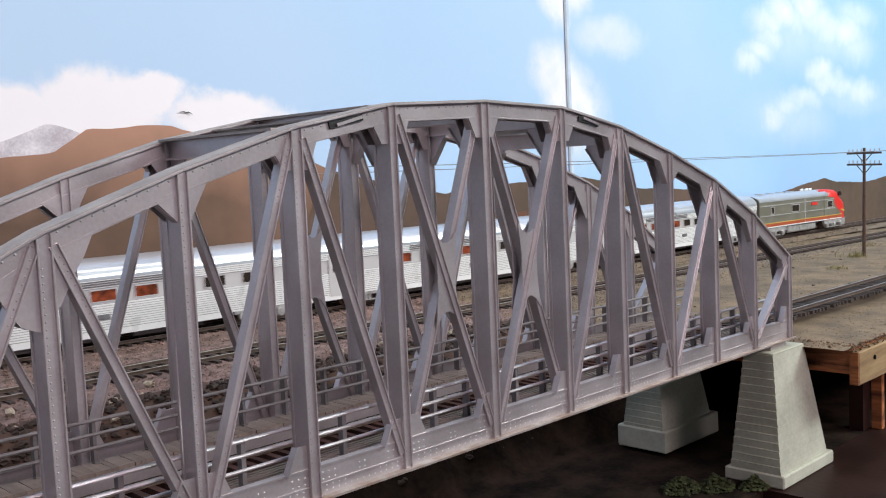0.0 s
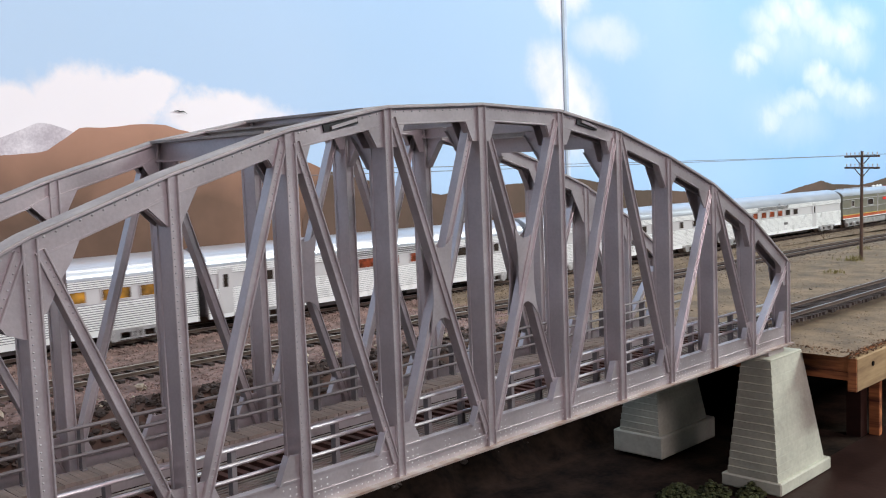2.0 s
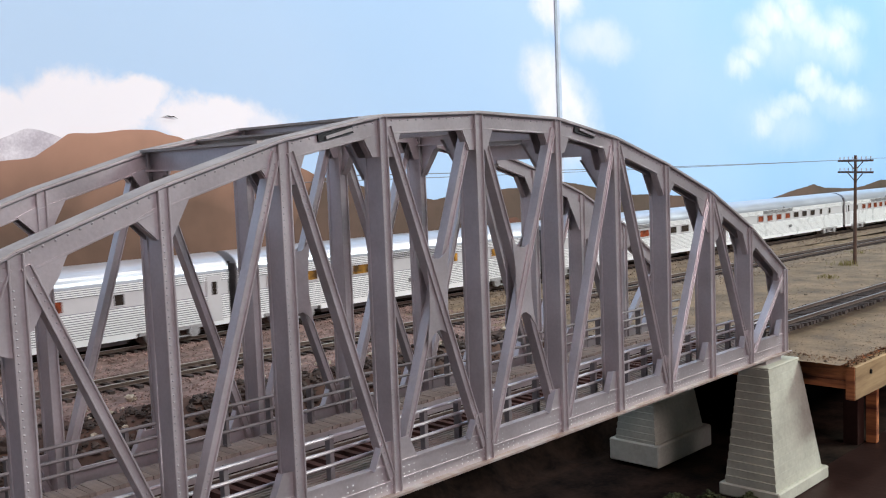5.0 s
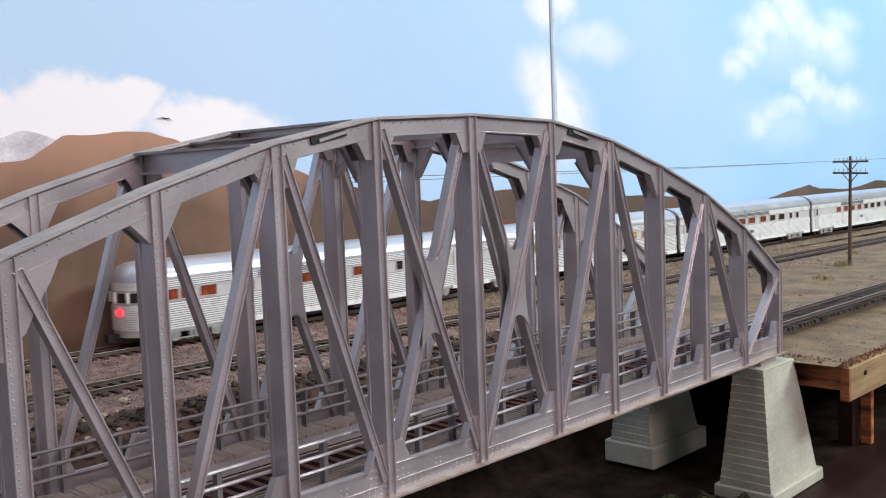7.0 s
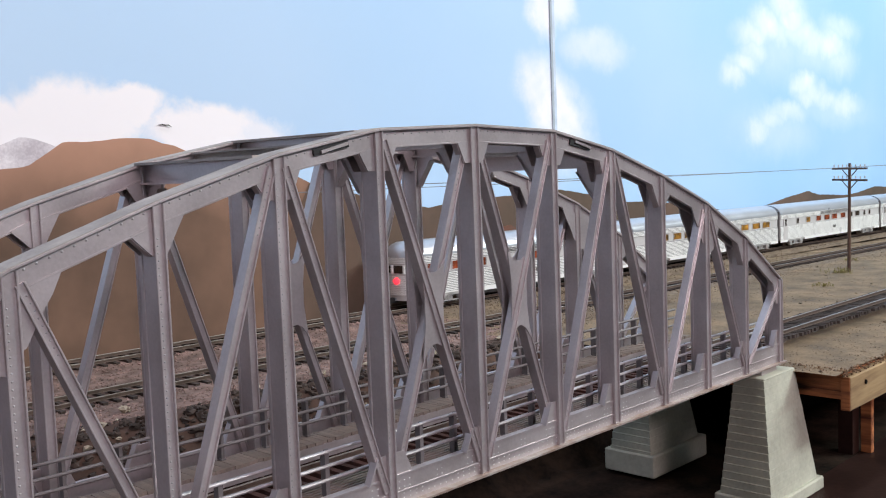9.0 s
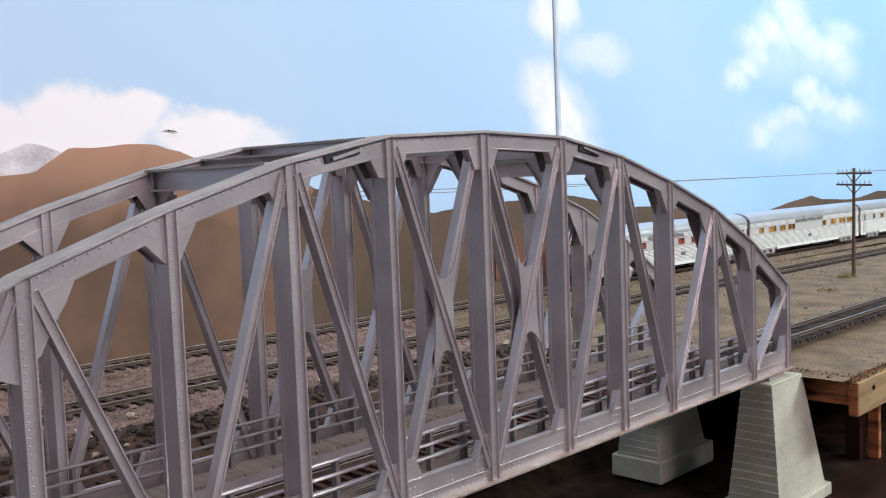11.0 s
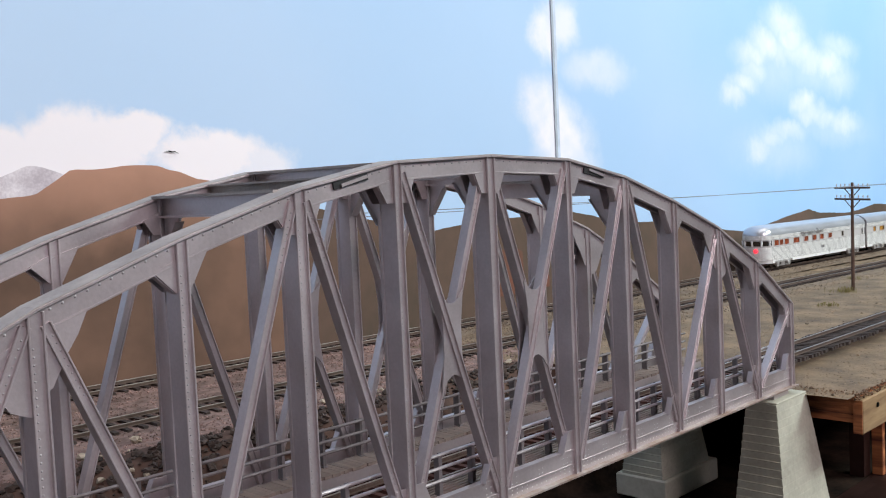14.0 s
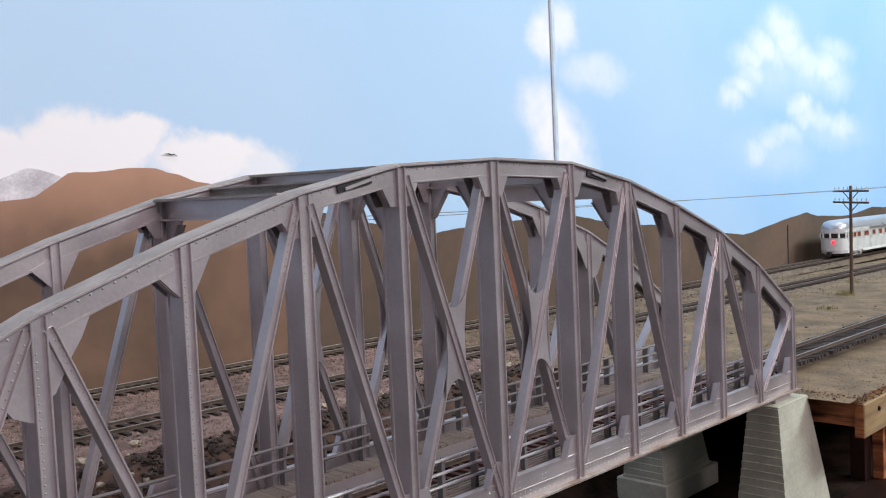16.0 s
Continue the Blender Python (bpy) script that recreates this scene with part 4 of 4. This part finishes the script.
def coach(label, windows, door_at, rounded=False, vents=(), length=CAR, groove=None):
    """A stainless streamlined car, its rear end at x = 2."""
    ob = thing("passenger_car", label, "train car", (0, 0, 0), "cars of the passenger train")
    x0, x1 = 3.6, length - 3.6
    xs = x0 + 12 if rounded else x0
    # body core
    bm = bmesh.new()
    prism(bm, [(-16.6, 8), (-16.6, 36), (16.6, 36), (16.6, 8)], xs, x1)
    part("body", bm, BAND, ob, "plain silver window band")
    # roof
    bm = bmesh.new()
    sec = [(-17.3 * math.cos(math.pi * k / 22), 36.0 + 10.9 * math.sin(math.pi * k / 22)) for k in range(23)]
    prism(bm, sec, xs, x1)
    part("roof", bm, SILVER_ROOF, ob, "smooth silver painted roof")
    # backing strips whose grey paints in the shade between flutes
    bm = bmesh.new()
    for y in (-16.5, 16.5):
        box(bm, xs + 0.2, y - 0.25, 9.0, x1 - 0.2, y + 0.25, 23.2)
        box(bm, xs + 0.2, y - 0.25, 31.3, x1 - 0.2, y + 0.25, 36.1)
    part("side_panel", bm, groove or GROOVE, ob, "grooves between the flutes with shade put into their grey")["kind"] = "stuff"
    # fluted sides
    for z_a, z_b, n in ((9.2, 23.0, 11), (31.5, 36.0, 4)):
        bm = bmesh.new()
        for k in range(n):
            zz = z_a + (z_b - z_a) * (k + 0.5) / n
            hh = (z_b - z_a) / n * (0.37 if groove else 0.31)
            for y in (-16.9, 16.9):
                box(bm, xs, min(y - 0.45, y + 0.45), zz - hh, x1, max(y - 0.45, y + 0.45), zz + hh)
        part("fluting", bm, SILVER, ob, "bright fluted stainless side")["kind"] = "stuff"
    bm = bmesh.new()
    for y in (-16.9, 16.9):
        for a, c in ((xs, 21), (66, length - 66), (length - 21, x1)):
            box(bm, a, y - 0.5, 5.6, c, y + 0.5, 9.0)
        for a, c in ((21, 66), (length - 66, length - 21)):
            box(bm, a, y - 0.5, 8.0, c, y + 0.5, 9.0)
    part("skirt", bm, SILVER, ob)
    # windows
    for x, w, kind in windows:
        for y in (-16.75, 16.75):
            bm = bmesh.new()
            box(bm, x - w / 2, y - 0.18, 24.6, x + w / 2, y + 0.18, 30.4)
            pane = part("window", bm, kind, ob)
            bm = bmesh.new()
            s = -1 if y < 0 else 1
            yy = y + s * 0.28
            for b in ((x - w / 2 - 0.5, 30.4, x + w / 2 + 0.5, 30.9), (x - w / 2 - 0.5, 24.1, x + w / 2 + 0.5, 24.6), (x - w / 2 - 0.5, 24.6, x - w / 2, 30.4), (x + w / 2, 24.6, x + w / 2 + 0.5, 30.4)):
                box(bm, b[0], yy - 0.3, b[1], b[2], yy + 0.3, b[3])
            part("window_frame", bm, BAND, pane)
    for x in door_at:
        for y in (-16.8, 16.8):
            bm = bmesh.new()
            box(bm, x - 5, y - 0.8, 8.0, x + 5, y + 0.8, 34.5)
            door = part("door", bm, BAND, ob)
            bm = bmesh.new()
            box(bm, x - 1.7, y - 1.0, 23.5, x + 1.7, y + 1.0, 31.0)
            part("door_window", bm, PANE_DARK, door)
    for x, w in vents:
        bm = bmesh.new()
        for k in range(3):
            box(bm, x - w / 2, -17.9, 32.4 + k * 1.2, x + w / 2, -17.2, 33.1 + k * 1.2)
        part("vent_grille", bm, UNDER, ob)
    # car ends
    for xe in ([x1] if rounded else [x0, x1]):
        bm = bmesh.new()
        s = 1 if xe == x1 else -1
        box(bm, min(xe, xe + s * 0.8), -15.5, 8, max(xe, xe + s * 0.8), 15.5, 40)
        part("end_wall", bm, UNDER, ob, "grey car end")
        bm = bmesh.new()
        box(bm, min(xe, xe + s * 3.2), -8, 7, max(xe, xe + s * 3.2), 8, 41)
        part("diaphragm", bm, BLACK, ob, "dark rubber end diaphragm")
    bm = bmesh.new()
    box(bm, 146, -17.7, 14.6, 154, -17.3, 17.4)
    part("number_bar", bm, UNDER, ob, "small dark lettering bar")
    if rounded:
        # round observation end
        def bowed(name, material, z_a, z_b, out, n=14):
            bm = bmesh.new()
            top, low = [], []
            for k in range(n + 1):
                q = -math.pi / 2 + math.pi * k / n
                x, y = xs - math.cos(q) * (13.5 + out), math.sin(q) * (16.9 + out)
                low.append(bm.verts.new((x, y, z_a))), top.append(bm.verts.new((x, y, z_b)))
            for k in range(n):
                bm.faces.new((low[k], low[k + 1], top[k + 1], top[k]))
            bm.faces.new(top), bm.faces.new(low[::-1])
            return part(name, bm, material, ob)
        bowed("rear_wall", BAND, 5.5, 36, -0.3)
        for k in range(11):
            zz = 9.2 + 13.8 * (k + 0.5) / 11
            bowed("rear_flute", SILVER, zz - 0.42, zz + 0.42, 0.4)
        for k in range(4):
            zz = 31.5 + 4.5 * (k + 0.5) / 4
            bowed("rear_flute", SILVER, zz - 0.35, zz + 0.35, 0.35)
        bowed("rear_window", PANE_DARK, 24.8, 30.2, 0.1)
        bm = bmesh.new()
        for k in range(5):
            q = -math.pi / 2 + math.pi * (k + 0.5) / 5
            c = (xs - math.cos(q) * 13.9, math.sin(q) * 17.3)
            rod(bm, (c[0], c[1], 24.6), (c[0], c[1], 30.6), 1.1, 6)
        part("window_post", bm, SILVER, ob)
        bm = bmesh.new()
        rings = []
        for j, (sc, z) in enumerate(((1.02, 36), (1.0, 38.6), (0.9, 41.6), (0.71, 44.3), (0.44, 46.1), (0.02, 46.9))):
            rings.append([bm.verts.new((xs - math.cos(-math.pi / 2 + math.pi * k / 14) * 13.6 * sc, math.sin(-math.pi / 2 + math.pi * k / 14) * 17.0 * sc, z)) for k in range(15)])
        for a, b in zip(rings, rings[1:]):
            for k in range(14):
                bm.faces.new((a[k], a[k + 1], b[k + 1], b[k]))
        part("rear_roof", bm, SILVER_ROOF, ob, smooth=True)
        bm = bmesh.new()
        bmesh.ops.create_uvsphere(bm, u_segments=14, v_segments=8, radius=2.4, matrix=Matrix.Translation((xs - 13.6, -4.0, 19.5)))
        part("tail_lamp", bm, TAIL, ob, "glowing red tail lamp")
        bm = bmesh.new()
        box(bm, xs - 19, -2, 4, xs - 10, 2, 7.5)
        box(bm, xs - 20.5, -2.6, 3.6, xs - 18, 2.6, 8)
        part("coupler", bm, BLACK, ob)
    # underframe and running gear
    bm = bmesh.new()
    box(bm, 70, -12, 2.6, 110, 12, 6)
    box(bm, 120, -12, 3.0, 160, 10, 6)
    box(bm, 170, -12, 2.6, 215, 12, 6)
    box(bm, 10, -3, 5.0, x1 - 4, 3, 7)
    part("underframe", bm, UNDER, ob)
    for x in (43, length - 43):
        bm = bmesh.new()
        truck_mesh(bm, x)
        part("truck", bm, TRUCK, ob, "silver sideframe")
        for a in (-14, 14):
            wheel_set(x + a, ob)
    return ob


def locomotive():
    """A streamlined diesel with a scarlet nose, silver body; rear at x = 2, nose at x = 225."""
    ob = thing("diesel_locomotive", "streamlined diesel locomotive with scarlet nose and dark silver sides", "locomotive")
    bm = bmesh.new()
    sec = [(-17.2, 11.0), (-17.2, 38.0)] + [(-17.2 * math.cos(math.pi * k / 16), 38.0 + 7.2 * math.sin(math.pi * k / 16)) for k in range(1, 16)] + [(17.2, 38.0), (17.2, 11.0)]
    prism(bm, sec, 2, 160)
    part("body", bm, LOCO, ob)
    bm = bmesh.new()
    sec2 = [(-17.4 * math.cos(math.pi * k / 16), 38.6 + 7.2 * math.sin(math.pi * k / 16)) for k in range(17)]
    prism(bm, sec2, 2.5, 172)
    part("roof", bm, SILVER_ROOF, ob, "smooth silver roof")
    for x, r in ((34, 5.0), (58, 5.0), (82, 5.0), (106, 5.0)):
        bm = bmesh.new()
        rod(bm, (x, 0, 45), (x, 0, 46.7), r, 16)
        part("roof_fan", bm, SILVER_ROOF, ob)
    for x in (128, 140, 150):
        bm = bmesh.new()
        rod(bm, (x, -3, 45.4), (x, -3, 47.0), 0.7, 8)
        rod(bm, (x - 1, -3, 47.2), (x + 5, -3, 47.2), 0.9, 8, 1.4)
        part("horn", bm, SILVER, ob, "small bright air horn")
    # rounded bulldog nose
    bm = bmesh.new()
    profile = ((158, 1.0, 45.3), (190, 1.005, 45.6), (199, 1.0, 44.9), (204, 0.99, 43.0), (209, 0.98, 37.4), (213, 0.96, 35.6), (218, 0.90, 33.8), (221.5, 0.80, 31.0), (224, 0.68, 26.0), (225.4, 0.58, 18), (225.4, 0.56, 11))
    rings = []
    for x, w, top in profile:
        ring = []
        for k in range(17):
            q = math.pi * k / 16
            y = -17.25 * w * math.copysign(abs(math.cos(q)) ** 0.4, math.cos(q))
            z = 10.5 + (top - 10.5) * abs(math.sin(q)) ** 0.45
            ring.append(bm.verts.new((x, y, z)))
        rings.append(ring)
    for a, b in zip(rings, rings[1:]):
        for k in range(16):
            bm.faces.new((a[k], a[k + 1], b[k + 1], b[k]))
    bm.faces.new(rings[0]), bm.faces.new(rings[-1][::-1])
    part("nose", bm, RED, ob, "scarlet rounded nose", smooth=True)
    for y in (-1, 1):
        bm = bmesh.new()
        plate(bm, [(159, 11.5), (206, 11.5), (204, 18), (197, 22), (189, 26.5), (187, 30), (186.5, 36), (174, 37), (163, 39), (159, 39)], y * 17.55 - 0.2, y * 17.55 + 0.2)
        part("cab_side", bm, LOCO, ob, "dark silver cab side below a scarlet sweep")
        for z0, z1, x1, material, label in ((11.0, 12.0, 221, SILVER, "bright silver sill stripe"), (12.0, 15.4, 207, RUST, "orange-red stripe"), (15.4, 16.1, 207, YELLOW, "yellow stripe"), (23.6, 24.1, 188, BAND, "pale batten"), (34.2, 34.8, 186, BAND, "pale batten")):
            bm = bmesh.new()
            box(bm, 2, y * 17.65 - 0.25, z0, x1 if x1 < 210 else 206, y * 17.65 + 0.25, z1)
            part("stripe", bm, material, ob, label)
        for x, w in ((31, 6), (85, 17), (174, 13)):
            bm = bmesh.new()
            box(bm, x - w / 2, y * 17.6 - 0.3, 25.6, x + w / 2, y * 17.6 + 0.3, 32.4)
            pane = part("side_window", bm, PANE_DARK, ob)
            bm = bmesh.new()
            for b in ((x - w / 2 - 0.6, 32.4, x + w / 2 + 0.6, 33.0), (x - w / 2 - 0.6, 25.0, x + w / 2 + 0.6, 25.6), (x - w / 2 - 0.6, 25.6, x - w / 2, 32.4), (x + w / 2, 25.6, x + w / 2 + 0.6, 32.4)):
                box(bm, b[0], y * 17.7 - 0.35, b[1], b[2], y * 17.7 + 0.35, b[3])
            part("window_frame", bm, BAND, pane)
        bm = bmesh.new()
        box(bm, 108, y * 17.5 - 0.4, 12, 109.2, y * 17.5 + 0.4, 38)
        part("panel_joint", bm, BAND, ob, "pale vertical panel joint")
        bm = bmesh.new()
        box(bm, 126, y * 17.5 - 0.35, 30.0, 141, y * 17.5 + 0.35, 33.0)
        part("name_board", bm, RED, ob, "small red lettering bar")
        bm = bmesh.new()
        plate(bm, [(200.5, 37.6), (208.0, 37.4), (205.5, 42.0), (201.5, 42.6)], y * 16.4 - 1.2, y * 16.4 + 1.2)
        part("cab_window", bm, PANE_DARK, ob)
        bm = bmesh.new()
        plate(bm, [(206, 20), (216, 18.5), (216, 20), (206, 22)], y * 16.6 - 0.6, y * 16.6 + 0.6)
        part("nose_stripe", bm, YELLOW, ob, "yellow sweep on the nose")
    bm = bmesh.new()
    for y in (-1, 1):
        bar(bm, (208.2, y * 5.8, 38.3), (205.0, y * 5.8, 42.4), 0.8, 9.0)
    part("windscreen", bm, PANE_DARK, ob)
    bm = bmesh.new()
    rod(bm, (216, 0, 29.5), (224.5, 0, 29.0), 3.0, 14)
    part("headlamp", bm, SILVER, ob)
    bm = bmesh.new()
    box(bm, 70, -16, 2.6, 140, 16, 10.6)
    bevelled(bm, 1.2)
    part("fuel_tank", bm, TRUCK, ob, "silver fuel tank")
    for x in (36, 186):
        bm = bmesh.new()
        truck_mesh(bm, x, (-19, 0, 19))
        for y in (-16.4, 16.4):
            box(bm, x - 27, y - 1.2, 6.2, x + 27, y + 1.2, 10.4)
            for a in (-19, 0, 19):
                rod(bm, (x + a, y - 2.0, 5.2), (x + a, y + 2.0, 5.2), 2.7, 12)
        part("truck", bm, TRUCK, ob, "bright silver sideframe")
        for a in (-19, 0, 19):
            wheel_set(x + a, ob)
    bm = bmesh.new()
    prism(bm, [(-14, 2.5), (-15, 11), (15, 11), (14, 2.5)], 214, 223)
    part("pilot", bm, TRUCK, ob)
    return ob


def row_of(x0, n, step, w, kind):
    return [(x0 + k * step, w, kind) for k in range(n)]


def train():
    O, A, D = PANE_ORANGE, PANE_AMBER, PANE_DARK
    cars = []
    cars.append(coach("stainless observation car with rounded tail and red lamp", [(27, 11, O), (39, 9, O), (53, 11, O), (78, 15, O), (104, 11, O), (127, 11, O), (148, 11, O), (172, 11, O), (210, 6, D)],
                      (271,), True, ((120, 62),), OBS))
    cars.append(coach("stainless dining car with amber-lit windows and a blank kitchen wall", [(30, 9, A), (56, 17, A), (81, 14, A), (103, 17, A), (192, 11, A), (218, 16, A), (244, 17, A), (267, 17, A)], (), False, ((149, 74),)))
    cars.append(coach("stainless sleeping car with wide red-brown windows", [(48, 6, D), (76, 11, A), (105, 13, O), (129, 15, O), (151, 15, O), (177, 14, O), (200, 13, D), (222, 14, D), (245, 6, D), (262, 6, D)],
                      (16,), False, ((150, 80),), CAR, GROOVE_FINE))
    cars.append(coach("stainless sleeping car with small dark windows", row_of(80, 4, 21.5, 12, O) + row_of(166, 3, 21.5, 12, D) + [(232, 6, D), (256, 6, D)], (16,), False, ((120, 70),), CAR, GROOVE_FINE))
    cars.append(coach("stainless chair car with a row of red-lit windows", [(40, 6, D)] + row_of(62, 5, 18.7, 11, O) + row_of(155.5, 2, 18.7, 11, D), (13, 222), False, ((120, 70),), CAR, GROOVE_FINE))
    loco = locomotive()
    for ob in (*cars, loco):
        ob.scale = (1, 1, 1.045)
    return cars, loco


# ---- small things ----
def pole():
    ob = thing("telegraph_pole", "dark brown wooden telegraph pole with two crossarms", "pole", (686, 147, -8))
    bm = bmesh.new()
    rod(bm, (0, 0, -2), (2.5, 0, 102.5), 1.75, 10, 1.25)
    part("post", bm, POLE, ob)
    for z in (86.8, 97.5):
        bm = bmesh.new()
        bar(bm, (-24.5, -25.5, z), (26.5, 25.5, z), 1.8, 1.8)
        arm = part("crossarm", bm, POLE, ob)
        bm = bmesh.new()
        for s in (-1, 1):
            bar(bm, (2, 0, z - 9), (2 + s * 12, s * 11.6, z - 0.8), 0.9, 0.6)
        part("brace", bm, POLE, ob)
        for k in range(8):
            q = -0.92 + 1.84 * k / 7
            bm = bmesh.new()
            rod(bm, (1 + q * 26, q * 25.5, z + 1), (1 + q * 26, q * 25.5, z + 2.2), 0.35, 6)
            rod(bm, (1 + q * 26, q * 25.5, z + 2.2), (1 + q * 26, q * 25.5, z + 3.9), 0.7, 8, 0.5)
            part("insulator", bm, GLASS_INS, arm)
    for dy, z, rise in ((-14, 91.0, 11e-6), (16, 90.5, 6e-6)):
        bm = bmesh.new()
        ring = [(0.24 * math.cos(math.pi * k / 3), 0.24 * math.sin(math.pi * k / 3)) for k in range(6)]
        sweep(bm, ring, [(686 + x, 147 + dy, z + (rise if x < 0 else 2e-6) * x * x) for x in range(-640, 1261, 50)])
        tagged(part("telegraph_wire", bm, WIRE), "thin grey telegraph wire on the pole", "wire")


def build():
    room()
    hills()
    backdrop_marks()
    grounds()
    lumber()
    tracks()
    bridge = thing("truss_bridge", "grey painted riveted steel truss bridge with curved top chord", "bridge")
    truss(bridge, 0.0, 1)
    truss(bridge, WIDTH, -1)
    bridge_deck(bridge)
    pier(196.5, -3, "pale plaster bridge pier with horizontal courses")
    pier(207, 68, "shaded pale plaster bridge pier under the bridge", -65.0, -4.0, 12.0)
    pole()
    loose_stones()
    tufts()
    return train()


cars, loco = build()


def on_rails(x, length):
    """The pose of a car whose rear end stands at x on the main track."""
    a, b = Vector((x, main_y(x), rail_level(x))), Vector((x + length, main_y(x + length), rail_level(x + length)))
    d = b - a
    return pose(a.x * MM, a.y * MM, a.z * MM, 0, -math.degrees(math.atan2(d.z, d.x)), math.degrees(math.atan2(d.y, d.x)))


def motions():
    x = TAIL_X
    for car, length in ((cars[0], OBS), *((c, CAR) for c in cars[1:]), (loco, 225)):
        walk(car, [(t, on_rails(x + SPEED * t, length)) for t in range(17)])
        x += length

    turn = math.degrees(SPEED / 5.2)
    for wheel, x in WHEELS:
        walk(wheel, [(k / 15, pose(x * MM, 0, 5.2 * MM, 0, (turn * k / 15) % 360, 0)) for k in range(241)])


motions()
